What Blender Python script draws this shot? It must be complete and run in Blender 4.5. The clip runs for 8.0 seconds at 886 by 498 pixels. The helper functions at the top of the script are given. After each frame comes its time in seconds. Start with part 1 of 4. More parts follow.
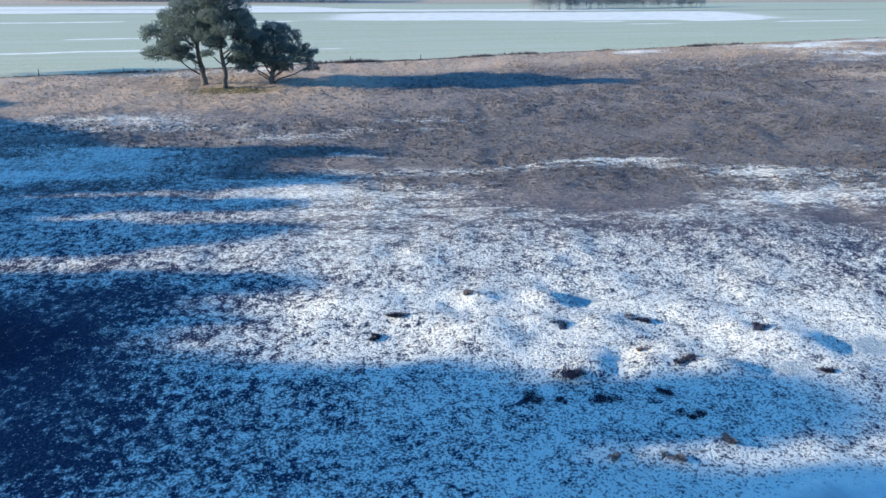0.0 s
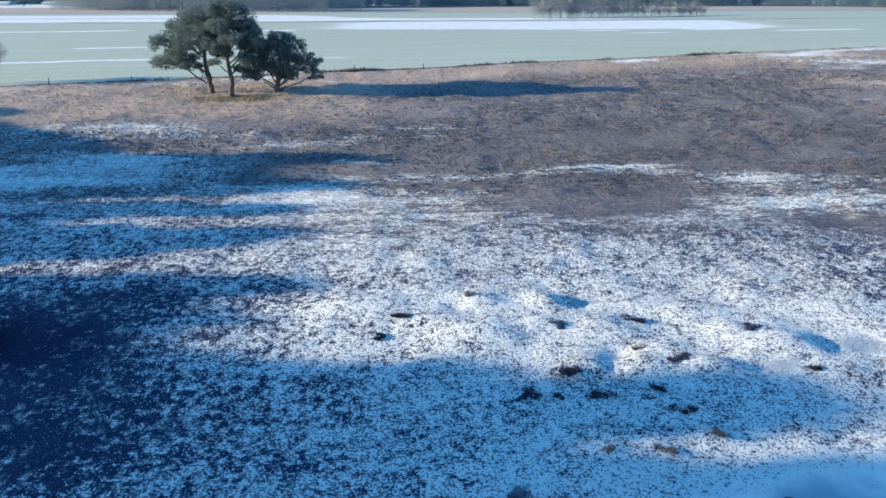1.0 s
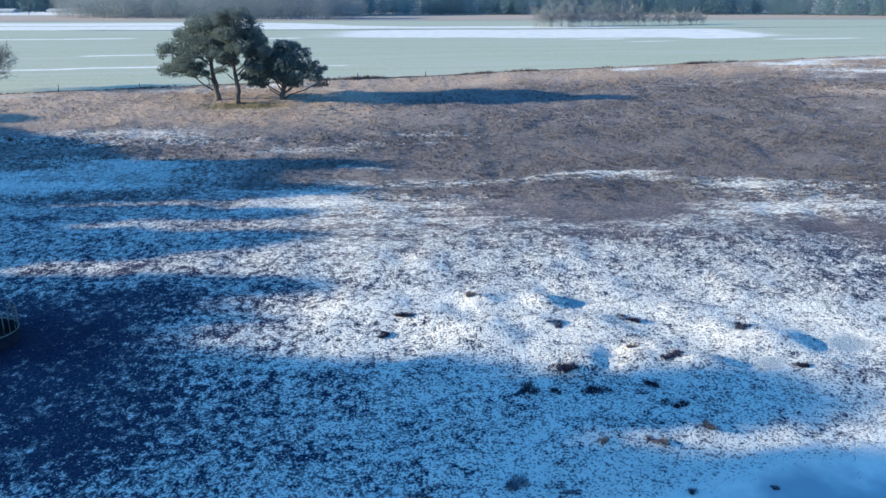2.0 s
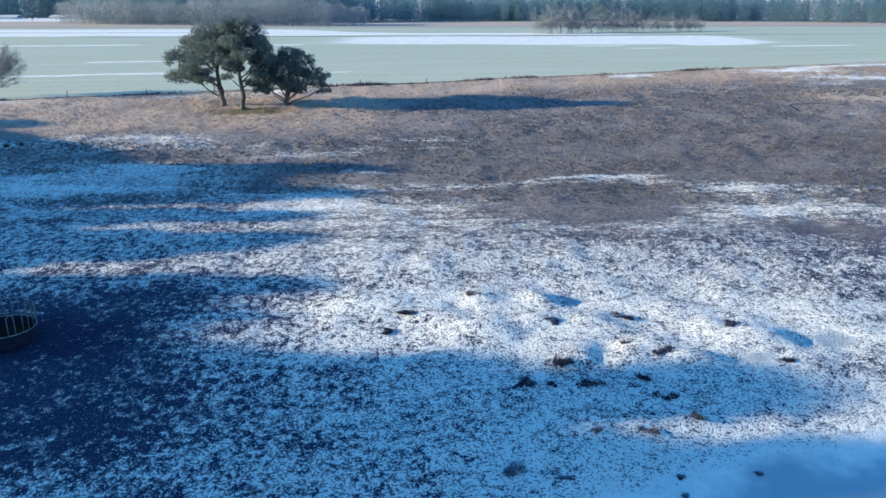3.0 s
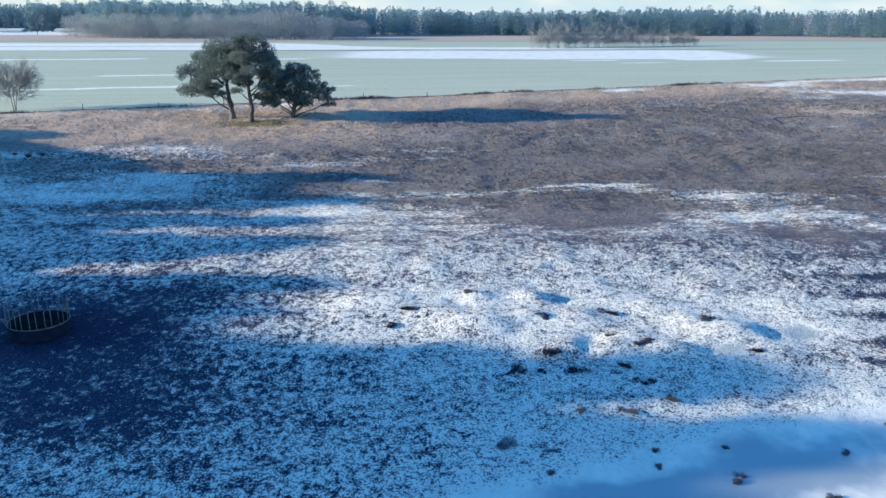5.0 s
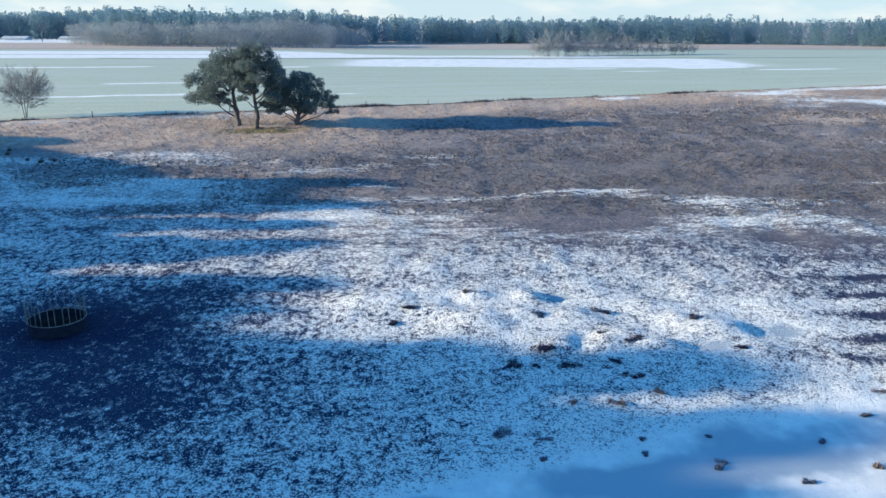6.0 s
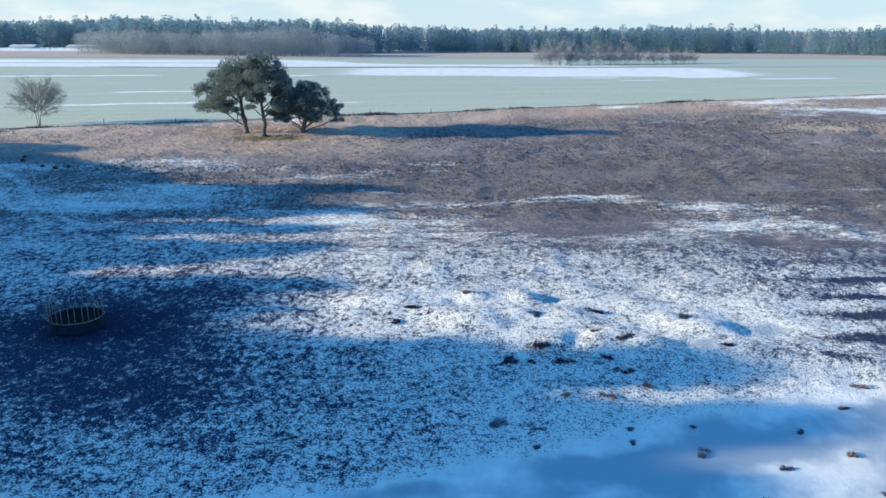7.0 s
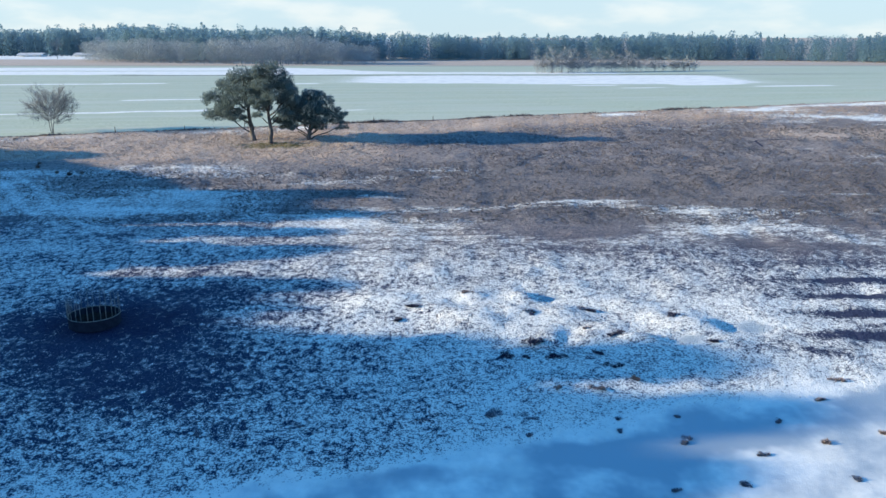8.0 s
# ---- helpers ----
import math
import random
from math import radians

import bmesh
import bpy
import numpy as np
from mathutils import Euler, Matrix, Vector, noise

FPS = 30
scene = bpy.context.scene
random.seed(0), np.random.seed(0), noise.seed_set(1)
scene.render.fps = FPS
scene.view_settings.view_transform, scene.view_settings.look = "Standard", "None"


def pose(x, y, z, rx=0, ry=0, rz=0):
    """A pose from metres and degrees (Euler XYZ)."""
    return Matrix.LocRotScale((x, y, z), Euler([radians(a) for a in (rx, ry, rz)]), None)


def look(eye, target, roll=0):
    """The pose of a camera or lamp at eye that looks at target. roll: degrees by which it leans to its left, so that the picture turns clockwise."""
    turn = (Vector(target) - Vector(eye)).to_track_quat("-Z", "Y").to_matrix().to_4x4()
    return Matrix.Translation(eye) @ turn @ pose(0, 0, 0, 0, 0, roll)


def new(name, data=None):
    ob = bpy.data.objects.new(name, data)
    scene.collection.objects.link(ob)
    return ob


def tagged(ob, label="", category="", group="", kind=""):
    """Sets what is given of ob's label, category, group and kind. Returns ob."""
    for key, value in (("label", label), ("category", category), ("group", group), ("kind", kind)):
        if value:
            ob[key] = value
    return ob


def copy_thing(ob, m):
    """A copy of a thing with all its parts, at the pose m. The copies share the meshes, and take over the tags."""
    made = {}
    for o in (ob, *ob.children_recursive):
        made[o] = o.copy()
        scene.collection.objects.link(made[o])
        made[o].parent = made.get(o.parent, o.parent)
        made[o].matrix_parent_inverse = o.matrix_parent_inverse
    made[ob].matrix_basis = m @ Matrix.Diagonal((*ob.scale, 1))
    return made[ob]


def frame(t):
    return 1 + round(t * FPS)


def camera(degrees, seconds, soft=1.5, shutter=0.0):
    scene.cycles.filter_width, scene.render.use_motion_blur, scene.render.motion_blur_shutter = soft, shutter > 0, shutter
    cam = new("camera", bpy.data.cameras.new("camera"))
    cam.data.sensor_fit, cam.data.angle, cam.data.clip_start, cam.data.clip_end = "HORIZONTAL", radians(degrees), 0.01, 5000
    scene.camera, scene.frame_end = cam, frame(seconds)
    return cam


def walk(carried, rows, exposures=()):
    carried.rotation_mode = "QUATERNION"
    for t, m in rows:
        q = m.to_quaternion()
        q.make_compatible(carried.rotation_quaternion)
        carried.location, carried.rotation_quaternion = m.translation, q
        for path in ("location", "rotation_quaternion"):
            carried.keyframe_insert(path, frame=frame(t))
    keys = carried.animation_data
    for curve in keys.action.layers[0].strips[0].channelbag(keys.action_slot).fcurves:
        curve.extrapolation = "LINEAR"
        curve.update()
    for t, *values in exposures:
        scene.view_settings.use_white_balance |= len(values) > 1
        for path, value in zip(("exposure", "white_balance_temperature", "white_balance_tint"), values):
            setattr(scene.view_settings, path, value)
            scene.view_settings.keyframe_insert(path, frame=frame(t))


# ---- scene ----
cam = camera(58.5, 8.0, soft=1.5)
# seconds, x, y, z, pitch, roll, yaw: a slow slide backwards over the heath
ROWS = [
    (0.0, -0.021, 4.795, 13.398, -19.04, -0.18, -0.24),
    (0.5, -0.020, 4.348, 13.471, -18.76, -0.19, -0.17),
    (1.0, -0.027, 3.880, 13.544, -18.49, -0.20, -0.08),
    (1.5, -0.039, 3.390, 13.617, -18.22, -0.16, -0.02),
    (3.0, -0.087, 1.779, 13.843, -17.57, -0.07, 0.03),
    (3.5, -0.099, 1.194, 13.922, -17.37, -0.08, 0.01),
    (4.0, -0.107, 0.583, 14.003, -17.16, -0.03, -0.02),
    (4.5, -0.107, -0.053, 14.087, -16.93, 0.01, -0.03),
    (6.0, -0.042, -2.124, 14.359, -16.17, 0.07, 0.07),
    (6.5, 0.009, -2.869, 14.457, -15.90, 0.09, 0.21),
    (7.0, 0.078, -3.644, 14.560, -15.61, 0.12, 0.33),
    (7.5, 0.167, -4.448, 14.669, -15.36, 0.09, 0.48),
    (8.0, 0.278, -5.282, 14.783, -15.13, 0.01, 0.63),
]
EXPOSURE, KELVIN, TINT = 1.15, 6150.0, 2.0
walk(cam, [(t, pose(x, y, z, 0, 0, yaw) @ pose(0, 0, 0, 90 + pitch, 0, 0) @ pose(0, 0, 0, 0, 0, roll)) for t, x, y, z, pitch, roll, yaw in ROWS],
     [(0.0, EXPOSURE, KELVIN, TINT), (8.0, EXPOSURE, KELVIN, TINT)])

# ---- sky and sun: a clear, low winter sun from the side ----
SUN_UP, SUN_ROUND = 12.7, 266.5
world = bpy.data.worlds.new("winter_sky")
scene.world = world
world.use_nodes = True
wn, wl = world.node_tree.nodes, world.node_tree.links
wn.clear()
w_out, w_bg, w_sky = wn.new("ShaderNodeOutputWorld"), wn.new("ShaderNodeBackground"), wn.new("ShaderNodeTexSky")
w_sky.sky_type, w_sky.sun_disc = "NISHITA", False
w_sky.sun_elevation, w_sky.sun_rotation = radians(SUN_UP), radians(SUN_ROUND)
w_sky.air_density, w_sky.dust_density, w_sky.ozone_density = 1.0, 0.1, 4.0
w_at, w_xyz = wn.new("ShaderNodeTexCoord"), wn.new("ShaderNodeSeparateXYZ")
wl.new(w_at.outputs["Generated"], w_xyz.inputs[0])
w_low = wn.new("ShaderNodeMapRange")
w_low.interpolation_type = "SMOOTHSTEP"
for slot, value in (("From Min", 0.02), ("From Max", 0.30), ("To Min", 0.92), ("To Max", 0.0)):
    w_low.inputs[slot].default_value = value
wl.new(w_xyz.outputs[2], w_low.inputs["Value"])
w_stretch, w_noise, w_puff = wn.new("ShaderNodeMapping"), wn.new("ShaderNodeTexNoise"), wn.new("ShaderNodeMapRange")
w_stretch.inputs["Scale"].default_value = (1.0, 1.0, 3.2)
wl.new(w_at.outputs["Generated"], w_stretch.inputs[0])
wl.new(w_stretch.outputs[0], w_noise.inputs["Vector"])
w_noise.inputs["Scale"].default_value, w_noise.inputs["Detail"].default_value = 7.0, 6.0
w_puff.interpolation_type = "SMOOTHSTEP"
w_puff.inputs["From Min"].default_value, w_puff.inputs["From Max"].default_value = 0.48, 0.68
wl.new(w_noise.outputs["Fac"], w_puff.inputs["Value"])


def w_mix(kind, fac, a, b):
    x = wn.new("ShaderNodeMix")
    x.data_type, x.blend_type = "RGBA", kind
    for value, slot in ((fac, x.inputs[0]), (a, x.inputs[6]), (b, x.inputs[7])):
        if isinstance(value, float):
            slot.default_value = value
        elif isinstance(value, tuple):
            slot.default_value = (*value, 1)
        else:
            wl.new(value, slot)
    return x.outputs[2]


# deep blue overhead, a pale bright band with thin cloud low down
w_blue = w_mix("MULTIPLY", 1.0, w_sky.outputs[0], (0.575, 0.988, 1.155))
w_band = w_mix("MIX", w_puff.outputs[0], (2.38, 2.68, 3.0), (3.2, 3.1, 3.15))
wl.new(w_mix("MIX", w_low.outputs[0], w_blue, w_band), w_bg.inputs["Color"])
w_bg.inputs["Strength"].default_value = 0.132
wl.new(w_bg.outputs[0], w_out.inputs["Surface"])
sun = new("sun", bpy.data.lights.new("sun", "SUN"))
sun.data.energy, sun.data.angle, sun.data.color = 4.75, radians(0.6), (1.0, 0.77, 0.51)
az, up = radians(SUN_ROUND), radians(SUN_UP)
toward = Vector((math.sin(az) * math.cos(up), math.cos(az) * math.cos(up), math.sin(up)))
sun.matrix_world = look(toward * 100, (0, 0, 0))


# ---- materials ----
def material(name, rough=0.8, spec=0.3):
    m = bpy.data.materials.new(name)
    m.use_nodes = True
    b = m.node_tree.nodes["Principled BSDF"]
    b.inputs["Roughness"].default_value = rough
    b.inputs["Specular IOR Level"].default_value = spec
    return m, m.node_tree.nodes, m.node_tree.links, b


def place(n):
    return n.new("ShaderNodeNewGeometry").outputs["Position"]


def noisy(n, l, scale, detail=4.0, rough=0.6, vector=None):
    t = n.new("ShaderNodeTexNoise")
    t.inputs["Scale"].default_value, t.inputs["Detail"].default_value, t.inputs["Roughness"].default_value = scale, detail, rough
    l.new(vector if vector is not None else place(n), t.inputs["Vector"])
    return t.outputs["Fac"]


def ramp(n, l, fac, a, b):
    r = n.new("ShaderNodeMapRange")
    r.interpolation_type = "SMOOTHSTEP"
    r.inputs["From Min"].default_value, r.inputs["From Max"].default_value = a, b
    l.new(fac, r.inputs["Value"])
    return r.outputs["Result"]


def blend(n, l, fac, a, b):
    x = n.new("ShaderNodeMix")
    x.data_type = "RGBA"
    if isinstance(fac, float):
        x.inputs[0].default_value = fac
    else:
        l.new(fac, x.inputs[0])
    for value, slot in ((a, x.inputs[6]), (b, x.inputs[7])):
        if isinstance(value, tuple):
            slot.default_value = (*value, 1)
        else:
            l.new(value, slot)
    return x.outputs[2]


def calc(n, l, op, a, b=0.0):
    x = n.new("ShaderNodeMath")
    x.operation = op
    for value, slot in ((a, x.inputs[0]), (b, x.inputs[1])):
        if isinstance(value, (int, float)):
            slot.default_value = value
        else:
            l.new(value, slot)
    return x.outputs[0]


def bump(n, l, b, height, strength, distance):
    x = n.new("ShaderNodeBump")
    x.inputs["Strength"].default_value, x.inputs["Distance"].default_value = strength, distance
    l.new(height, x.inputs["Height"])
    l.new(x.outputs[0], b.inputs["Normal"])


def mottled(name, dark, light, scale, rough=0.85, relief=0.02, per_piece=True, spec=0.25, thin=0.0):
    """A surface of two tones, mottled at two scales, with a fine relief."""
    m, n, l, b = material(name, rough, spec)
    fine, wide = noisy(n, l, scale, 5), noisy(n, l, scale * 0.13, 3)
    f = ramp(n, l, calc(n, l, "ADD", calc(n, l, "MULTIPLY", fine, 0.6), calc(n, l, "MULTIPLY", wide, 0.4)), 0.36, 0.64)
    if per_piece:
        island = n.new("ShaderNodeNewGeometry").outputs["Random Per Island"]
        f = calc(n, l, "ADD", calc(n, l, "MULTIPLY", f, 0.55), calc(n, l, "MULTIPLY", island, 0.45))
    colour = blend(n, l, f, dark, light)
    l.new(colour, b.inputs["Base Color"])
    bump(n, l, b, fine, 0.5, relief)
    if thin:
        leaf, both = n.new("ShaderNodeBsdfTranslucent"), n.new("ShaderNodeMixShader")
        l.new(colour, leaf.inputs["Color"])
        both.inputs[0].default_value = thin
        l.new(b.outputs[0], both.inputs[1])
        l.new(leaf.outputs[0], both.inputs[2])
        l.new(both.outputs[0], n["Material Output"].inputs["Surface"])
    return m


# needle colour is lifted and blued to carry some haze
NEEDLES = mottled("pine_needles", (0.142, 0.20, 0.213), (0.252, 0.325, 0.328), 3.0, 0.8, thin=0.5)
BARK = mottled("pine_bark", (0.045, 0.043, 0.045), (0.155, 0.145, 0.14), 9.0, 0.9, 0.03, False)
TWIG = mottled("bare_twig", (0.165, 0.182, 0.196), (0.28, 0.29, 0.296), 6.0, 0.85, 0.01)
# distance haze is painted into these two pale blue colours
HAZED_NEEDLES = mottled("hazed_needles", (0.215, 0.345, 0.41), (0.265, 0.40, 0.465), 0.12, 0.95, thin=0.6)
HAZED_TWIGS = mottled("hazed_twigs", (0.235, 0.29, 0.345), (0.30, 0.355, 0.405), 0.4, 0.95, thin=0.55)
HEATHER = mottled("heather", (0.098, 0.093, 0.103), (0.185, 0.172, 0.182), 2.0, 0.9)
# the navy of shaded plants is put into this base colour
SHADE_BLUE_GRASS = mottled("shade_blue_grass", (0.020, 0.026, 0.062), (0.070, 0.072, 0.112), 2.0, 0.9)
BLUE_GREY_GRASS = mottled("blue_grey_sedge", (0.075, 0.098, 0.155), (0.22, 0.25, 0.32), 2.0, 0.9)
RUSSET = mottled("russet_grass", (0.165, 0.14, 0.145), (0.34, 0.288, 0.28), 2.0, 0.9)
DRY_GRASS = mottled("dry_grass", (0.32, 0.258, 0.222), (0.55, 0.465, 0.40), 2.0, 0.85)
STEEL = mottled("galvanised_steel", (0.09, 0.095, 0.10), (0.30, 0.305, 0.31), 7.0, 0.4, 0.004, False, 0.5)
# sheet colour is darkened and blued for the shade the feeder stands in
SHEET = mottled("shade_dark_sheet", (0.009, 0.012, 0.024), (0.022, 0.027, 0.045), 4.0, 0.9, 0.01, False, 0.12)
HAY = mottled("dark_hay", (0.014, 0.012, 0.014), (0.05, 0.04, 0.036), 8.0, 0.95, 0.05)
POST = mottled("weathered_post", (0.06, 0.052, 0.045), (0.16, 0.145, 0.13), 12.0, 0.9, 0.01, False)
PLASTER = mottled("white_plaster", (0.62, 0.62, 0.60), (0.80, 0.79, 0.77), 1.0, 0.9, 0.01, False)
ROOF_TILE = mottled("dark_roof", (0.07, 0.06, 0.06), (0.14, 0.11, 0.10), 2.0, 0.8, 0.02, False)
ROOF_SNOW = mottled("snowy_roof", (0.36, 0.38, 0.41), (0.62, 0.64, 0.66), 1.0, 0.7, 0.02, False)
PANE = mottled("dark_pane", (0.015, 0.018, 0.02), (0.03, 0.035, 0.04), 1.0, 0.1, 0.0, False, 0.5)


def ground_material():
    m, n, l, b = material("frosted_heath", 0.85, 0.2)

    def cover(name):
        a = n.new("ShaderNodeAttribute")
        a.attribute_name = name
        return a.outputs["Fac"]

    stretch = n.new("ShaderNodeMapping")
    stretch.inputs["Scale"].default_value = (1.0, 0.95, 1.0)
    l.new(place(n), stretch.inputs[0])
    p = stretch.outputs[0]
    fine, mid, wide = noisy(n, l, 14.0, 6, 0.62, p), noisy(n, l, 3.8, 5, 0.62, p), noisy(n, l, 0.25, 4, 0.6, p)
    clump = noisy(n, l, 0.8, 3, 0.55, p)
    streaks = n.new("ShaderNodeMapping")
    streaks.inputs["Scale"].default_value = (0.45, 1.2, 1.0)
    l.new(place(n), streaks.inputs[0])
    fine_s, mid_s = noisy(n, l, 11.0, 6, 0.65, streaks.outputs[0]), noisy(n, l, 2.2, 5, 0.62, streaks.outputs[0])
    soil = blend(n, l, ramp(n, l, fine_s, 0.36, 0.66), (0.110, 0.105, 0.113), (0.33, 0.307, 0.315))
    soil = blend(n, l, ramp(n, l, calc(n, l, "ADD", calc(n, l, "MULTIPLY", mid_s, 0.75), calc(n, l, "MULTIPLY", wide, 0.25)), 0.40, 0.62), soil, blend(n, l, ramp(n, l, fine_s, 0.36, 0.66), (0.172, 0.156, 0.161), (0.37, 0.335, 0.332)))
    soil = blend(n, l, calc(n, l, "MULTIPLY", cover("dense"), 0.45), soil, blend(n, l, ramp(n, l, fine_s, 0.36, 0.66), (0.062, 0.060, 0.068), (0.20, 0.19, 0.198)))
    # the shade's navy is mixed into the near ground colour
    shade_turf = blend(n, l, ramp(n, l, fine, 0.36, 0.66), (0.012, 0.020, 0.060), (0.062, 0.074, 0.134))
    soil = blend(n, l, cover("heath"), shade_turf, soil)
    # straw and meadow tones below are paled to carry distance haze
    straw = blend(n, l, ramp(n, l, fine, 0.34, 0.66), (0.38, 0.30, 0.255), (0.64, 0.54, 0.46))
    straw = blend(n, l, ramp(n, l, mid, 0.45, 0.7), straw, (0.27, 0.195, 0.155))
    moss = blend(n, l, ramp(n, l, fine, 0.35, 0.65), (0.09, 0.085, 0.03), (0.24, 0.20, 0.085))
    meadow = blend(n, l, ramp(n, l, mid, 0.35, 0.68), (0.36, 0.42, 0.32), (0.51, 0.56, 0.45))
    meadow = blend(n, l, ramp(n, l, wide, 0.4, 0.7), meadow, (0.42, 0.49, 0.40))
    drills = n.new("ShaderNodeMapping")
    drills.inputs["Scale"].default_value = (0.03, 0.42, 1.0)
    l.new(place(n), drills.inputs[0])
    meadow = blend(n, l, calc(n, l, "MULTIPLY", ramp(n, l, noisy(n, l, 1.0, 5, 0.6, drills.outputs[0]), 0.42, 0.66), 0.6), meadow, (0.50, 0.54, 0.49))
    # trampled earth, with the shade's navy put into its colour
    shade_blue_mud = blend(n, l, ramp(n, l, fine, 0.38, 0.64), (0.009, 0.014, 0.050), (0.034, 0.040, 0.092))

    def patchy(name, spread=0.7):
        return ramp(n, l, calc(n, l, "ADD", cover(name), calc(n, l, "MULTIPLY", calc(n, l, "SUBTRACT", mid, 0.5), spread)), 0.35, 0.65)

    c = blend(n, l, patchy("straw", 1.6), soil, straw)
    c = blend(n, l, patchy("moss", 1.0), c, moss)
    c = blend(n, l, cover("meadow"), c, meadow)
    c = blend(n, l, patchy("shade_blue_mud", 1.0), c, shade_blue_mud)

    def around(value, weight):
        return calc(n, l, "MULTIPLY", calc(n, l, "SUBTRACT", value, 0.5), weight)

    # a thin dusting lies in broad soft patches, thicker snow in small clots on top of it; on the heath both are drawn out into streaks
    broken = calc(n, l, "MULTIPLY", calc(n, l, "SUBTRACT", 1.0, calc(n, l, "MULTIPLY", cover("even"), 0.8)), cover("clotted"))
    drawn = cover("drawn")
    soft_part = blend(n, l, drawn, calc(n, l, "ADD", around(mid, 2.6), around(clump, 1.2)), calc(n, l, "ADD", around(mid_s, 1.8), around(clump, 0.8)))
    hard_part = blend(n, l, drawn, calc(n, l, "ADD", calc(n, l, "ADD", around(fine, 3.3), calc(n, l, "MULTIPLY", around(mid, 1.0), calc(n, l, "ADD", 1.0, calc(n, l, "MULTIPLY", cover("churned"), 0.7)))), around(clump, 0.5)), calc(n, l, "ADD", around(fine_s, 3.3), around(mid_s, 1.0)))
    dusting = ramp(n, l, calc(n, l, "ADD", cover("snow"), calc(n, l, "MULTIPLY", soft_part, broken)), 0.15, 0.60)
    clots = ramp(n, l, calc(n, l, "ADD", cover("snow"), calc(n, l, "MULTIPLY", hard_part, broken)), 0.445, 0.575)
    snow = calc(n, l, "ADD", calc(n, l, "MULTIPLY", dusting, 0.28), calc(n, l, "MULTIPLY", clots, 0.72))
    white = blend(n, l, ramp(n, l, mid, 0.3, 0.7), (0.77, 0.80, 0.80), (0.87, 0.88, 0.86))
    white = blend(n, l, calc(n, l, "MULTIPLY", ramp(n, l, noisy(n, l, 0.55, 4, 0.6, p), 0.45, 0.62), calc(n, l, "MULTIPLY", cover("even"), 0.7)), white, (0.64, 0.672, 0.675))
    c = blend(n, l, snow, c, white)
    ice_and_shade = ramp(n, l, calc(n, l, "ADD", cover("ice_and_shade"), calc(n, l, "MULTIPLY", calc(n, l, "SUBTRACT", wide, 0.5), 1.6)), 0.40, 0.72)
    c = blend(n, l, ice_and_shade, c, (0.36, 0.435, 0.51))
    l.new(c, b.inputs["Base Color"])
    l.new(calc(n, l, "SUBTRACT", 0.9, calc(n, l, "MULTIPLY", ice_and_shade, 0.55)), b.inputs["Roughness"])
    height = calc(n, l, "MULTIPLY", calc(n, l, "ADD", fine, calc(n, l, "MULTIPLY", mid, 1.2)), calc(n, l, "SUBTRACT", 1.0, calc(n, l, "MULTIPLY", cover("even"), 0.9)))
    bump(n, l, b, height, 0.9, 0.085)
    return m


GROUND = ground_material()

# ---- lie of the land, tilted uphill to fit the camera's view ----
SLOPE = 0.1106
LATTICE = np.random.RandomState(5).rand(256, 256)


def value_noise(x, y):
    xi, yi = np.floor(x).astype(int), np.floor(y).astype(int)
    fx, fy = x - xi, y - yi
    fx, fy = fx * fx * (3 - 2 * fx), fy * fy * (3 - 2 * fy)
    at = lambda i, j: LATTICE[(xi + i) % 256, (yi + j) % 256]
    return (at(0, 0) * (1 - fx) + at(1, 0) * fx) * (1 - fy) + (at(0, 1) * (1 - fx) + at(1, 1) * fx) * fy


def fbm(x, y, size, octaves=4):
    total, weight = 0.0, 0.0
    for k in range(octaves):
        s = size / 2 ** k
        total = total + value_noise(x / s + 17.3 * k, y / s + 9.1 * k) * 0.55 ** k
        weight += 0.55 ** k
    return total / weight


def smooth(a, b, v):
    q = np.clip((v - a) / (b - a), 0, 1)
    return q * q * (3 - 2 * q)


def edge_of_heath(x):
    return 67.3 + 0.2 * np.clip(x, -90, 90) + 1.2 * (fbm(x, x * 0 + 3, 18, 3) - 0.5)


def spot(x, y, cx, cy, rx, ry):
    return np.exp(-((x - cx) / rx) ** 2 - ((y - cy) / ry) ** 2)


# low mounds and the hollows beside them: x, y, half length, half width, rise
MOUNDS = ((-3.0, 28.9, 1.5, 0.9, 0.26), (1.3, 26.8, 1.3, 0.9, 0.28), (1.2, 29.2, 0.8, 0.6, 0.22), (3.2, 27.5, 0.8, 0.5, 0.18), (4.3, 25.0, 0.9, 0.5, 0.26), (5.2, 27.4, 1.0, 0.6, 0.15),
          (6.0, 25.1, 0.6, 0.5, 0.22), (7.9, 24.9, 1.0, 0.5, 0.28), (10.7, 26.3, 1.2, 0.7, 0.23), (8.4, 28.4, 1.2, 0.6, 0.16), (6.9, 26.0, 0.7, 0.5, 0.16), (3.6, 29.2, 0.6, 0.4, 0.24),
          (9.2, 27.1, 0.6, 0.4, 0.16), (-0.2, 27.8, 0.8, 0.5, 0.14), (5.4, 21.5, 0.7, 0.4, 0.16), (7.0, 21.6, 0.7, 0.4, 0.18), (4.0, 21.6, 0.6, 0.4, 0.14),
          (4.7, 29.1, 0.6, 0.4, -0.16), (5.4, 25.7, 0.5, 0.4, -0.18), (12.3, 26.1, 1.1, 0.6, -0.13), (9.4, 24.8, 0.8, 0.4, -0.16), (4.9, 24.7, 0.4, 0.3, -0.12))


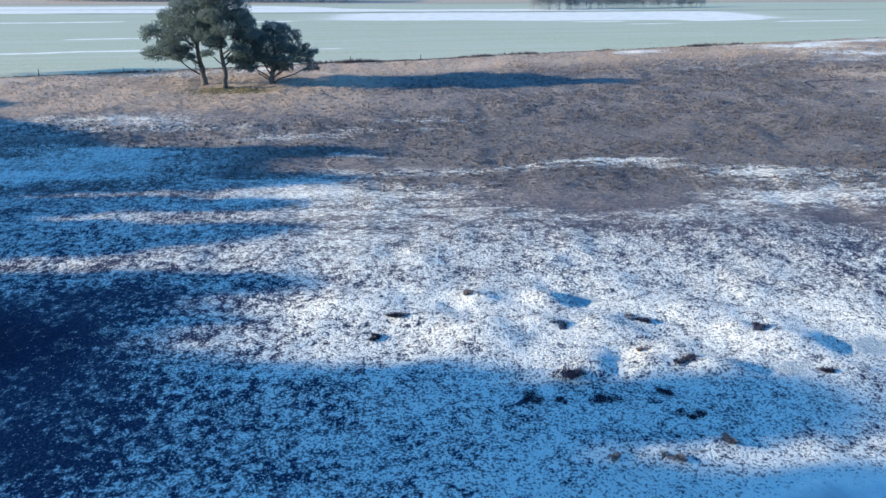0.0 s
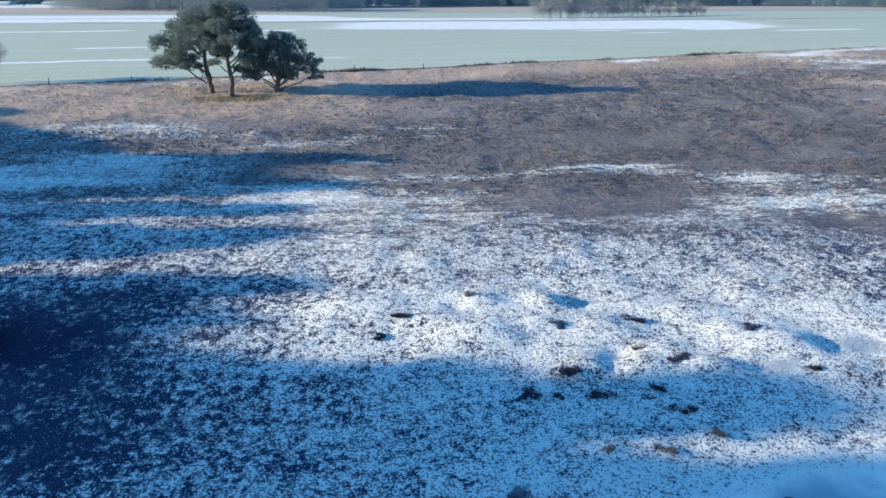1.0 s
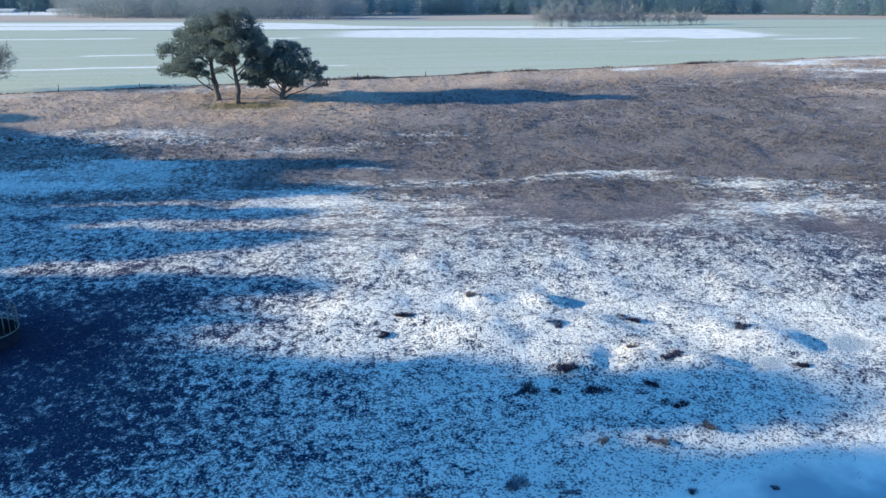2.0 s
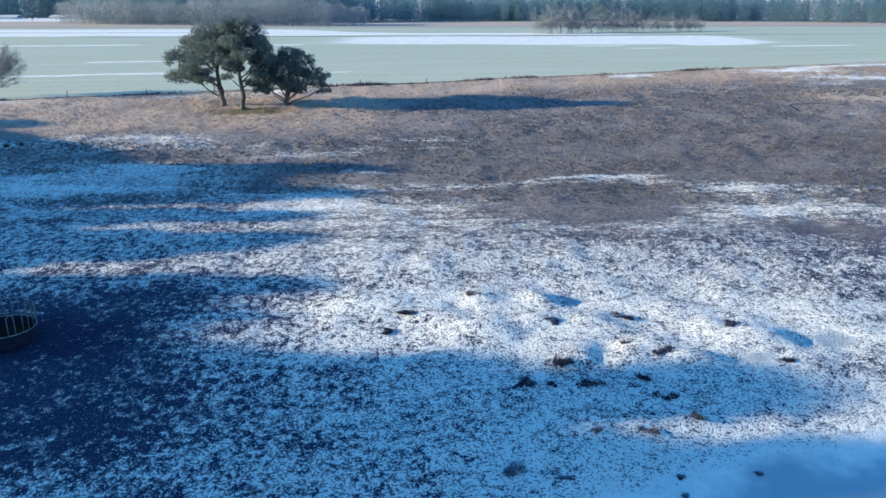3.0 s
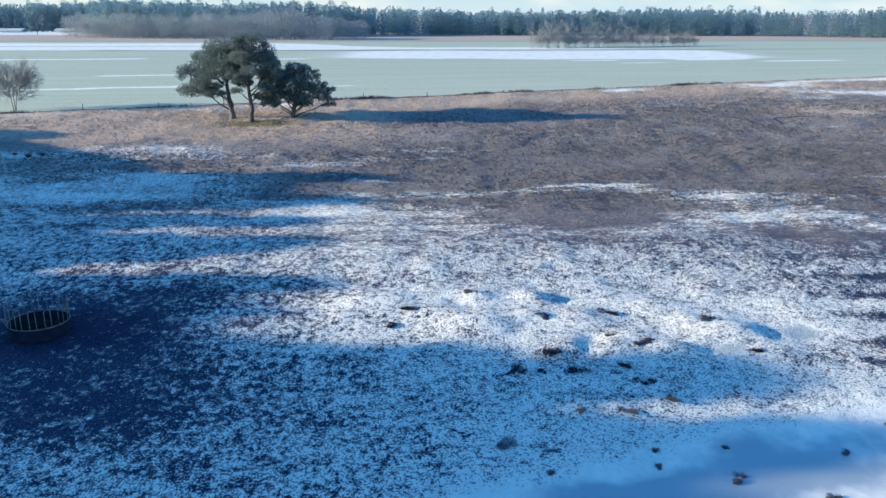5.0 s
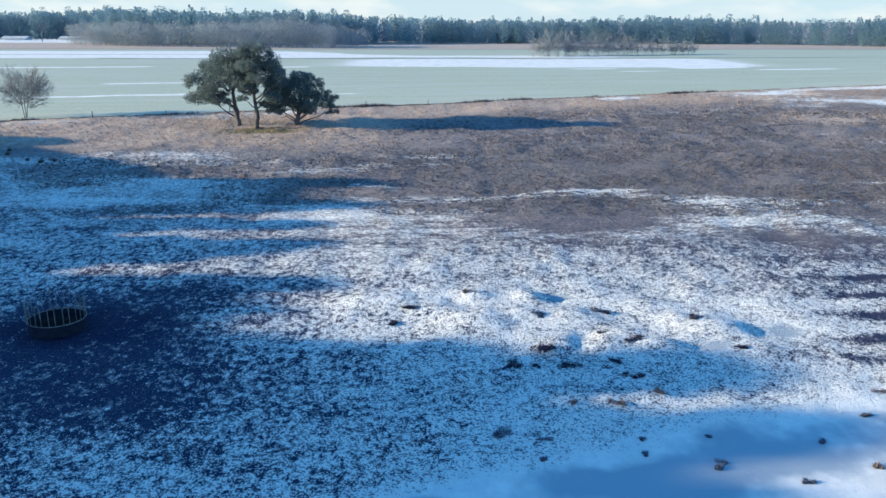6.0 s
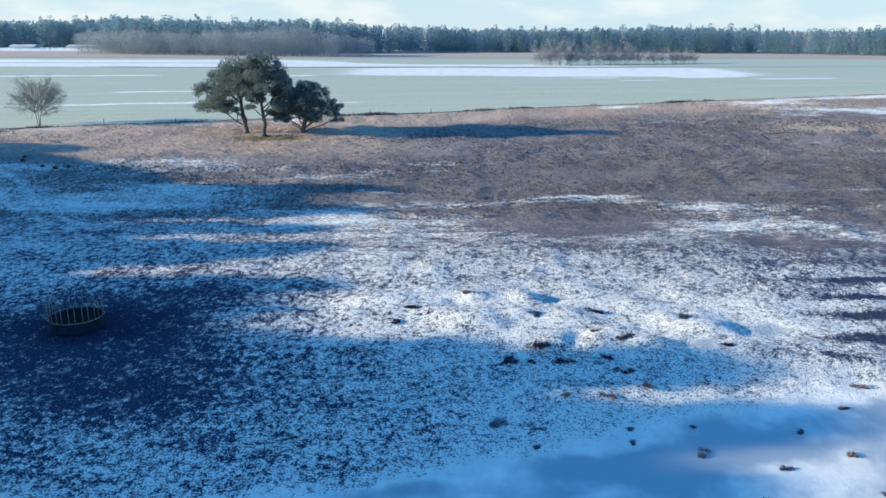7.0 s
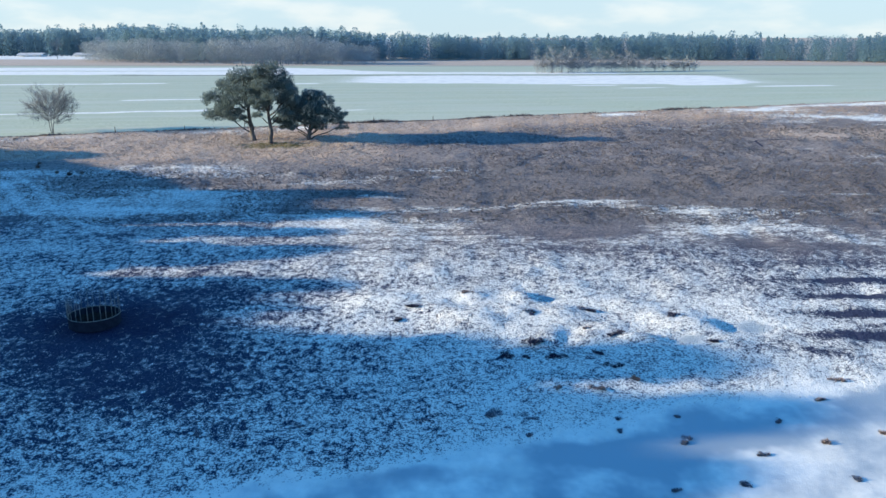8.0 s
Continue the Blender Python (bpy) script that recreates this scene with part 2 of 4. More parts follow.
def height(x, y):
    x, y = np.asarray(x, float), np.asarray(y, float)
    ye = 67.3 + 0.2 * np.clip(x, -90, 90)
    heath = SLOPE * 4 * np.log1p(np.exp(np.clip(y, -400, 90) / 4))
    rise = 0.0221 * np.clip(x, -90, 90)
    meadow = 7.35 + rise * np.exp(-np.clip(y - ye, 0, 400) / 40)
    z = np.where(y < ye, np.minimum(heath, SLOPE * ye), meadow)
    near = 1 - smooth(ye - 3, ye + 1, y)
    rough = 1 - 0.85 * smooth(0.0, 1.5, ice_line(x) - y)
    z = z + near * rough * (0.30 * (fbm(x, y, 5.0, 3) - 0.5) + 0.16 * (fbm(x + 50, y, 1.1, 2) - 0.5))
    for mx, my, rx, ry, rise_by in MOUNDS:
        z = z + rise_by * spot(x, y, mx, my, rx, ry)
    z = z - 6 * smooth(285, 420, y)
    d = y - edge_of_heath(x)
    return z + 0.06 * np.exp(-((d + 0.9) / 0.8) ** 2) - 0.22 * np.exp(-((d - 0.5) / 0.4) ** 2)


def ice_line(x):
    return np.interp(x, (-30, -7.3, 0, 5.2, 10.7, 13.9, 30), (12.0, 15.3, 17.2, 19.1, 21.0, 22.0, 24.0))


def snow_cover(x, y):
    xx, yy = x + 6 * (fbm(x * 0.5, y, 7, 3) - 0.5), y + 4 * (fbm(x * 0.4 + 90, y, 5, 4) - 0.5)
    s = np.interp(yy, (17, 20, 24, 26, 32, 36, 40, 44, 48, 54), (0.60, 0.54, 0.52, 0.61, 0.55, 0.32, 0.19, 0.12, 0.05, 0.02))
    for off in (0.0, 1.7):
        s = s + 0.14 * np.exp(-((x + 32.1 - 1.05 * (48.3 - y) - off + 0.8 * np.sin(0.5 * y)) / 0.35) ** 2) * smooth(35, 38, y) * (1 - smooth(48, 50, y))
    # on the left, snow is thinned or thickened partly to set the shade's depth
    s = s + 0.10 * smooth(-3, 2, x) * (1 - smooth(23, 25, y)) - 0.05 * smooth(4, 12, -x) * smooth(46, 40, y) + (0.16 + 0.6 * smooth(33, 38, y)) * (fbm(x * 0.22, y, 1.8, 3) - 0.5) * smooth(26, 34, y)
    for cx, cy, rx, ry, amount in (
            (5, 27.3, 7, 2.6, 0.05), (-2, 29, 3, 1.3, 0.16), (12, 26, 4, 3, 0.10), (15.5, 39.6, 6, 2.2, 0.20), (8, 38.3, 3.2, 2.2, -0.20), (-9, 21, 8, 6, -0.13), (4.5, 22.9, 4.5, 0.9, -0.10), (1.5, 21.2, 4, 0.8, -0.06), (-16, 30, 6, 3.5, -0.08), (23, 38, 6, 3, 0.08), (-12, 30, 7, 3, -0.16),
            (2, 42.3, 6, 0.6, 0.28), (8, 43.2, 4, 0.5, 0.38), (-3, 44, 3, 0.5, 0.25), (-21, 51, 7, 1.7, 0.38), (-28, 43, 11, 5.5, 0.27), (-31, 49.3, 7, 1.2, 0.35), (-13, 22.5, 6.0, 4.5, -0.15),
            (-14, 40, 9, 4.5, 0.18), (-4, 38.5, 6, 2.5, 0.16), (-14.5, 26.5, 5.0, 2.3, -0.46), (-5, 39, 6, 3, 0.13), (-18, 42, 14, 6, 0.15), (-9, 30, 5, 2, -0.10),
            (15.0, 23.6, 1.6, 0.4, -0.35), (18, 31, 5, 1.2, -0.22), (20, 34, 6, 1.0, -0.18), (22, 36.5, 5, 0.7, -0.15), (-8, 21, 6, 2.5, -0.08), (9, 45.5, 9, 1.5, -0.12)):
        s = s + amount * spot(xx, yy, cx, cy, rx, ry)
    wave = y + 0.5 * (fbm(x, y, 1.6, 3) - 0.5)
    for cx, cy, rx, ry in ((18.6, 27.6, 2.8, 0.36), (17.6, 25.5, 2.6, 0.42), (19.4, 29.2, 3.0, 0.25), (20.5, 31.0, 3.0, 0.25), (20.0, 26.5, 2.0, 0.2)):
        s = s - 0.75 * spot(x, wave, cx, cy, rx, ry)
    s = s + (spot(x, y, 35, 67.6, 6.5, 1.6) + 0.6 * spot(x, y, 29, 71.4, 7, 0.8) + 0.7 * spot(x, y, 40, 65.4, 4, 0.8)) * (2.0 * fbm(x * 0.3, y, 1.3, 3) - 0.25)
    d = y - edge_of_heath(x)
    s = s + (0.45 + 0.3 * smooth(-20, -5, x)) * np.exp(-((d + 1.4) / 0.65) ** 2) * smooth(0.38, 0.58, fbm(x, y * 0.2, 8, 3))
    return np.where(y > edge_of_heath(x) + 0.2, meadow_snow(x, y), s)


def meadow_snow(x, y):
    wob = y + 5 * (fbm(x, y * 0.05, 40, 3) - 0.5) + 4 * (fbm(x * 0.4, y, 5, 3) - 0.5)
    s = 0.0 * x
    for x0, x1, yc, half in ((-74, -46, 126, 1.6), (-41, -25, 95.2, 0.9), (-60, -22, 78.8, 0.9), (-26, -18, 83.5, 0.5), (34, 43, 116.8, 2.0), (24, 31, 110, 0.8),
                             (43, 55, 111, 1.5), (-9.5, -6.5, 84.5, 0.4), (60, 70, 110, 0.9), (-12, -8, 78, 0.5), (18, 25, 117, 0.8), (-30, -22, 125, 1.2)):
        tilt = 0.10 * (x - (x0 + x1) / 2)
        s = s + 0.9 * np.exp(-((wob - yc - tilt * (half > 0.85) * 0.6) / half) ** 2) * smooth(x0 - 3, x0 + 3, x) * (1 - smooth(x1 - 3, x1 + 3, x))
    s = s + 0.95 * smooth(152, 156, wob) * (1 - smooth(184, 190, wob + 24 * smooth(-40, -5, x))) * (1 - smooth(10, 60, x))
    s = s - 0.6 * np.exp(-((wob - 170) / 3.0) ** 2) * (1 - smooth(-60, 20, x))
    s = s + 0.95 * smooth(118 - 0.1 * x, 126 - 0.1 * x, wob) * (1 - smooth(146, 150, wob)) * smooth(-40, 5, x) * (1 - smooth(36, 62, x))
    return s + 0.30 * smooth(190, 215, y) + 0.6 * smooth(248, 256, y) * (1 - smooth(-112, -104, x))


def graded(lo, hi, fine_lo, fine_hi, step, grow=1.09):
    mid = list(np.arange(fine_lo, fine_hi + 1e-6, step))
    out, d = [], step
    v = fine_hi
    while v < hi:
        d *= grow
        v += d
        out.append(min(v, hi))
    back, d, v = [], step, fine_lo
    while v > lo:
        d *= grow
        v -= d
        back.append(max(v, lo))
    return np.array(back[::-1] + mid + out)


def build_ground():
    xs = graded(-2600, 2600, -32, 32, 0.24, 1.10)
    ys = np.concatenate([graded(-600, 34, 15, 34, 0.2, 1.12), np.arange(34.28, 60, 0.28), np.arange(60.4, 200, 0.62), graded(200.8, 4200, 200.8, 202, 1.2, 1.1)])
    gx, gy = np.meshgrid(xs, ys)
    x, y = gx.ravel(), gy.ravel()
    z = height(x, y)
    nx, ny = len(xs), len(ys)
    i = (np.arange(ny - 1)[:, None] * nx + np.arange(nx - 1)[None, :]).ravel()
    faces = np.stack([i, i + 1, i + nx + 1, i + nx], 1)
    me = bpy.data.meshes.new("ground")
    me.vertices.add(len(x))
    me.vertices.foreach_set("co", np.stack([x, y, z], 1).ravel())
    me.loops.add(faces.size)
    me.loops.foreach_set("vertex_index", faces.ravel())
    me.polygons.add(len(faces))
    me.polygons.foreach_set("loop_start", np.arange(len(faces)) * 4)
    me.polygons.foreach_set("use_smooth", np.ones(len(faces), bool))
    me.update(calc_edges=True)
    d = y - edge_of_heath(x)
    even = smooth(-0.9, 1.5, ice_line(x) + 1.2 * (fbm(x, y, 3, 3) - 0.5) - y)
    meadow = smooth(0.6, 1.2, d)
    straw = 0.74 * smooth(49, 55, y + 3 * (fbm(x, y, 8, 3) - 0.5)) * (1 - smooth(-8, 2, x))
    straw = np.maximum(straw, 0.80 * smooth(-8, -2.5, d) * (1 - 0.4 * smooth(15, 45, x)))
    straw = np.maximum(straw, 0.72 * spot(x, y, 33, 61.8, 7, 2.4) + 0.22 * smooth(50, 56, y))
    covers = {
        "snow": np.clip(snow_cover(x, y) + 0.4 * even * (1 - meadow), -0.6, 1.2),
        "straw": np.where(d > 0.6, 0.0, straw) + 0.75 * smooth(190, 205, y),
        # starts later on the left, so the navy painted for shade reaches further
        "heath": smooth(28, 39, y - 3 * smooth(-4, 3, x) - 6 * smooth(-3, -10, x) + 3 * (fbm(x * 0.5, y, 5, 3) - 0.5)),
        "moss": 0.75 * spot(x, y, -13.5, 57.4, 4.5, 1.6),
        "meadow": meadow * (1 - 0.95 * smooth(190, 205, y)),
        # trampled earth round the feeder, a faint track, ditches drawn as dark lines
        "shade_blue_mud": 0.8 * np.exp(-((x - 24.9) / 0.16) ** 2) * smooth(57.2, 57.6, y) * (1 - smooth(59.2, 59.6, y)) + 0.7 * np.exp(-((y - 59.5) / 0.16) ** 2) * smooth(24.8, 25.2, x) * (1 - smooth(28, 29, x)) + 0.85 * smooth(-75, -60, x) * (1 - smooth(60, 110, x)) * np.exp(-((y - 150.5) / 0.8) ** 2) + 0.30 * np.exp(-((x - 13.4 - 0.73 * (y - 42) + 0.5 * np.sin(y)) / 0.35) ** 2) * smooth(40, 43, y) * (1 - smooth(50, 53, y)) + 0.9 * spot(x, y, -13.9, 26.4, 4.8, 2.1) + 1.0 * np.exp(-((d - 0.2) / 0.75) ** 2),
        "even": np.maximum(even, meadow),
        # first three spots paint the blue shade of small hollows; the rest is frozen
        "ice_and_shade": 0.8 * spot(x, y, 12.9, 26.3, 1.5, 0.9) + 0.7 * spot(x, y, 4.7, 29.3, 0.9, 0.45) + 0.65 * spot(x, y, 10.3, 25.0, 1.0, 0.5) + even * (0.56 + 0.62 * spot(x, y, 1.7, 18.0, 2.3, 0.6) + 0.62 * spot(x, y, 5.7, 17.3, 1.9, 0.55) + 0.4 * spot(x, y, -1.5, 16.4, 2.5, 0.5) + 0.4 * spot(x, y, -6, 16.8, 4, 0.8) + 0.35 * spot(x, y, 10, 18.2, 2.5, 0.7)),
    }
    wavy = y + 3 * (fbm(x * 0.4, y, 6, 3) - 0.5)
    covers["dense"] = smooth(37, 42, wavy) * (1 - smooth(50, 54, wavy)) * smooth(-8, 0, x)
    covers["drawn"] = smooth(0.15, 0.7, covers["heath"]) * smooth(-13, -5, x)
    covers["churned"] = smooth(3, -5, x) * (1 - smooth(30, 36, y))
    covers["clotted"] = np.maximum(np.clip(0.15 + 2.6 * covers["snow"], 0.3, 1.0), 0.75 * (1 - smooth(30, 36, y))) * (1 - 0.2 * smooth(34, 46, y))
    for name, values in covers.items():
        a = me.attributes.new(name, "FLOAT", "POINT")
        a.data.foreach_set("value", np.asarray(values, np.float32))
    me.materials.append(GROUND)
    return tagged(new("ground", me), "frosted heath and meadow with thin patchy snow, shade and haze tinted in", "ground", kind="structure")


build_ground()


# ---- building blocks ----
class Shape:
    """Collects vertices and faces of one mesh."""

    def __init__(self):
        self.v, self.f, self.count = [], [], 0

    def add(self, verts, faces):
        self.v.extend(tuple(p) for p in verts)
        self.f.extend(tuple(i + self.count for i in face) for face in faces)
        self.count += len(verts)

    def tube(self, points, radii, sides=6):
        points = [Vector(p) for p in points]
        rings = []
        for k, p in enumerate(points):
            along = (points[min(k + 1, len(points) - 1)] - points[max(k - 1, 0)]).normalized()
            side = along.orthogonal().normalized()
            other = along.cross(side)
            rings += [p + radii[k] * (math.cos(a) * side + math.sin(a) * other) for a in (2 * math.pi * j / sides for j in range(sides))]
        faces = [(k * sides + j, k * sides + (j + 1) % sides, (k + 1) * sides + (j + 1) % sides, (k + 1) * sides + j)
                 for k in range(len(points) - 1) for j in range(sides)]
        faces += [tuple(range(sides))[::-1], tuple((len(points) - 1) * sides + j for j in range(sides))]
        self.add(rings, faces)

    def box(self, a, b):
        (x0, y0, z0), (x1, y1, z1) = a, b
        self.add([(x0, y0, z0), (x1, y0, z0), (x1, y1, z0), (x0, y1, z0), (x0, y0, z1), (x1, y0, z1), (x1, y1, z1), (x0, y1, z1)],
                 [(0, 3, 2, 1), (4, 5, 6, 7), (0, 1, 5, 4), (1, 2, 6, 5), (2, 3, 7, 6), (3, 0, 4, 7)])

    def tuft(self, rng, at, length, blades, width, lean=0.8):
        for _ in range(blades):
            a, w = rng.uniform(0, 2 * math.pi), rng.uniform(0.2, lean)
            way = Vector((math.cos(a) * w, math.sin(a) * w, rng.uniform(0.35, 1.0))).normalized() * length * rng.uniform(0.6, 1.15)
            side = Vector((-math.sin(a), math.cos(a), rng.uniform(-0.3, 0.3))) * width
            p = Vector(at)
            self.add([p - side, p + side, p + way], [(0, 1, 2)])

    def mesh(self, name, mat, soft=False):
        me = bpy.data.meshes.new(name)
        me.from_pydata(self.v, [], self.f)
        me.materials.append(mat)
        if soft:
            me.polygons.foreach_set("use_smooth", np.ones(len(me.polygons), bool))
        me.update()
        return me


def part(name, shape, mat, parent, label="", soft=False):
    ob = new(name, shape.mesh(name, mat, soft))
    ob.parent = parent
    return tagged(ob, label) if label else ob


def thing(name, x, y, label, category, group="", turn=0.0, sink=0.0):
    ob = new(name)
    ob.matrix_basis = pose(x, y, float(height(x, y)) - sink, 0, 0, turn)
    return tagged(ob, label, category, group)


# ---- pines ----
def bent(a, b, rng, sag=0.0, wander=0.08, steps=4):
    a, b = Vector(a), Vector(b)
    reach = (b - a).length
    out = []
    for k in range(steps + 1):
        q = k / steps
        p = a.lerp(b, q)
        if 0 < k < steps:
            p += Vector((rng.uniform(-1, 1), rng.uniform(-1, 1), rng.uniform(-1, 1))) * wander * reach
        p.z += sag * math.sin(math.pi * q) * reach
        out.append(p)
    return out


def pine(x, y, trunk, girth, pads, seed, label, group, density=60, tuft=1.0, blades=9):
    """A Scots pine: trunk points, trunk radius, and pads of needles as (x, y, z, half width, half height)."""
    rng = random.Random(seed)
    root = thing("pine_tree", x, y, label, "tree", group, sink=0.12)
    wood, boughs = Shape(), []
    pts = [Vector(p) for p in trunk]
    fine = []
    for k in range(len(pts) - 1):
        fine += [pts[k].lerp(pts[k + 1], q / 4) + Vector((rng.uniform(-1, 1), rng.uniform(-1, 1), 0)) * girth * 0.25 for q in range(4)]
    fine.append(pts[-1])
    wood.tube(fine, [girth * (1.35 if k == 0 else 1.0 - 0.82 * k / (len(fine) - 1)) for k in range(len(fine))], 9)
    for pad in pads:
        limb, needles = Shape(), Shape()
        boughs.append((limb, needles))
        px, py, pz, rx, rz = pad
        c = Vector((px, py, pz))
        start = min(fine, key=lambda p: abs(p.z - (pz - 0.45 * (abs(px - p.x) + abs(py - p.y)) - 0.1)))
        path = bent(start, c, rng, 0.06, 0.06)
        limb.tube(path, [girth * 0.30 * (1 - 0.75 * k / (len(path) - 1)) for k in range(len(path))], 6)
        for _ in range(max(4, int(5 * rx / 0.8))):
            a, q = rng.uniform(0, 2 * math.pi), rng.uniform(0.5, 0.98)
            tip = c + Vector((math.cos(a) * rx * q, math.sin(a) * rx * 0.9 * q, rng.uniform(-0.4, 0.5) * rz))
            limb.tube(bent(path[-2], tip, rng, 0.05, 0.05, 3), [0.030, 0.022, 0.015, 0.007], 4)
        lobes = [pad]
        for _ in range(3):
            a = rng.uniform(0, 2 * math.pi)
            lobes.append((px + math.cos(a) * rx * 0.85, py + math.sin(a) * rx * 0.8, pz + rng.uniform(-0.7, 0.5) * rz, rx * rng.uniform(0.4, 0.6), rz * rng.uniform(0.5, 0.8)))
        for lx, ly, lz, wide, thick in lobes:
            thick = thick * 1.4
            for _ in range(int(density * (wide * wide * 2.2 + wide * thick * 4))):
                while True:
                    d = Vector((rng.uniform(-1, 1), rng.uniform(-1, 1), rng.uniform(-1, 1)))
                    if 0.25 < d.length < 1:
                        break
                lump = 0.82 + 0.36 * noise.noise(Vector((lx + d.x * 2.1, ly + d.y * 2.1, lz + d.z * 2.1)))
                p = Vector((lx, ly, lz)) + Vector((d.x * wide, d.y * wide * 0.9, d.z * thick)) * lump
                if p.z > 0.35:
                    needles.tuft(rng, p, rng.uniform(0.14, 0.27) * tuft, blades, 0.013 * tuft, 1.6)
    part("trunk", wood, BARK, root, soft=True)
    for limb, needles in boughs:
        bough = part("limb", limb, BARK, root, soft=True)
        part("foliage", needles, NEEDLES, bough, "tufts of grey-green pine needles, paled for haze")
    return root


LONE = "three lone pines on the heath"
PINE_A = pine(-15.9, 59.4, [(0, 0, 0), (-0.1, 0, 0.9), (-0.28, 0, 1.8), (-0.38, 0.1, 3.0), (-0.6, 0.1, 4.4), (-0.6, 0.1, 5.3)], 0.22, [
    (-2.7, 0.2, 3.7, 1.15, 0.55), (-2.9, -0.4, 2.2, 1.3, 0.45), (-2.0, -0.9, 2.7, 0.9, 0.4), (-1.6, 0.6, 4.6, 1.25, 0.6), (-0.6, 0.0, 5.4, 1.35, 0.55),
    (0.6, 0.6, 4.7, 1.2, 0.6), (-0.4, -1.0, 4.1, 1.1, 0.5), (-1.2, -1.1, 3.4, 1.0, 0.4), (0.5, -0.7, 3.4, 0.9, 0.4), (-2.4, 0.9, 2.9, 0.8, 0.35), (1.2, 0.3, 3.9, 1.0, 0.5), (-1.5, -0.2, 2.5, 0.8, 0.4), (-1.0, -0.9, 2.0, 0.8, 0.3), (0.9, 0.5, 2.7, 0.8, 0.4)],
    3, "broad old pine with a slightly leaning trunk", LONE, 92, 0.92)
PINE_B = pine(-14.25, 58.2, [(0, 0, 0), (0.05, 0, 1.2), (-0.05, 0, 2.6), (0.1, 0.05, 4.2), (0.2, 0, 6.0)], 0.19, [
    (0.3, 0.0, 6.0, 1.05, 0.5), (-0.7, 0.3, 5.5, 1.1, 0.5), (1.1, 0.2, 5.1, 1.05, 0.5), (1.7, -0.2, 4.2, 0.95, 0.45), (-0.2, -0.8, 4.7, 0.95, 0.45),
    (0.7, -0.8, 3.9, 0.9, 0.4), (2.0, 0.3, 3.2, 0.8, 0.4), (-1.0, -0.4, 3.6, 0.75, 0.32), (0.9, 0.9, 4.6, 0.9, 0.45), (1.3, -0.5, 2.6, 0.8, 0.35), (-0.9, -0.6, 2.4, 0.5, 0.2), (1.9, -0.5, 3.6, 0.9, 0.4), (-0.9, 0.2, 4.4, 0.9, 0.45), (-0.3, -0.7, 3.3, 0.7, 0.35), (1.5, 0.6, 3.4, 0.9, 0.4)],
    8, "tall straight pine with a grey trunk", LONE, 92, 0.92)
PINE_C = pine(-11.4, 59.4, [(0, 0, 0), (0.05, 0, 0.6), (0.25, 0, 1.5), (0.3, 0, 2.5), (0.3, 0, 3.6)], 0.21, [
    (0.3, 0, 3.7, 0.95, 0.45), (-0.7, 0.2, 3.3, 1.1, 0.5), (1.2, 0.1, 3.3, 0.95, 0.45), (-1.6, 0.0, 2.6, 1.05, 0.5), (1.8, 0.0, 2.5, 0.8, 0.4),
    (-0.9, -0.9, 2.1, 0.95, 0.4), (0.3, -0.9, 2.7, 0.9, 0.45), (2.2, -0.3, 1.7, 0.6, 0.3), (2.8, -0.3, 1.15, 0.5, 0.2), (-2.1, -0.4, 1.7, 0.8, 0.35),
    (-1.0, 0.9, 1.7, 0.8, 0.35), (0.9, 0.9, 2.3, 0.8, 0.4), (0.0, 0.4, 1.5, 0.6, 0.3), (-1.4, -0.3, 3.4, 0.9, 0.45), (1.2, -0.8, 1.7, 0.7, 0.35), (-1.3, -0.5, 1.25, 0.8, 0.3), (1.1, -0.5, 1.2, 0.7, 0.25), (0.2, -0.7, 1.9, 0.9, 0.4), (2.4, 0.1, 2.1, 0.7, 0.3)],
    13, "low dark pine with spreading boughs", LONE, 92, 0.92)

# the wood beside the heath, whose long shadows lie over the snow
SHADE, SIDE = "pines along the side of the heath", "dark pine standing beside the heath"
BROAD = [(-2.7, 0.2, 3.7, 1.2, 0.6), (-2.6, -0.4, 2.4, 1.2, 0.5), (-1.6, 0.6, 4.6, 1.3, 0.7), (-0.6, 0.0, 5.4, 1.4, 0.6), (0.6, 0.6, 4.7, 1.2, 0.6),
         (-0.4, -1.0, 4.1, 1.2, 0.6), (-1.2, -1.1, 3.2, 1.1, 0.5), (0.7, -0.7, 3.2, 1.0, 0.5)]
TALL = [(0.3, 0.0, 6.0, 1.1, 0.6), (-0.7, 0.3, 5.4, 1.1, 0.6), (1.1, 0.2, 5.1, 1.1, 0.6), (1.5, -0.2, 4.1, 1.0, 0.5), (-0.4, -0.8, 4.5, 1.0, 0.5),
        (0.5, 0.8, 3.8, 1.0, 0.5), (-0.9, -0.2, 3.5, 0.9, 0.4), (0.9, -0.5, 2.9, 0.9, 0.4)]
LOW = [(0.3, 0, 3.7, 1.0, 0.5), (-0.9, 0.2, 3.2, 1.2, 0.6), (1.2, 0.1, 3.2, 1.1, 0.5), (-1.5, 0.0, 2.3, 1.1, 0.5), (1.7, 0.0, 2.3, 0.9, 0.4), (-0.6, -0.9, 1.6, 1.0, 0.4), (0.7, 0.7, 1.6, 1.0, 0.4)]
SIDE_A = pine(-52, 52.5, [(0, 0, 0), (-0.3, 0, 1.8), (-0.5, 0.1, 3.0), (-0.6, 0.1, 5.3)], 0.22, BROAD, 61, SIDE, SHADE, 20, 3.0, 6)
SIDE_B = pine(-52, 3.0, [(0, 0, 0), (0.05, 0, 1.2), (0.0, 0, 3.4), (0.2, 0, 6.0)], 0.20, TALL, 62, SIDE, SHADE, 20, 3.0, 6)
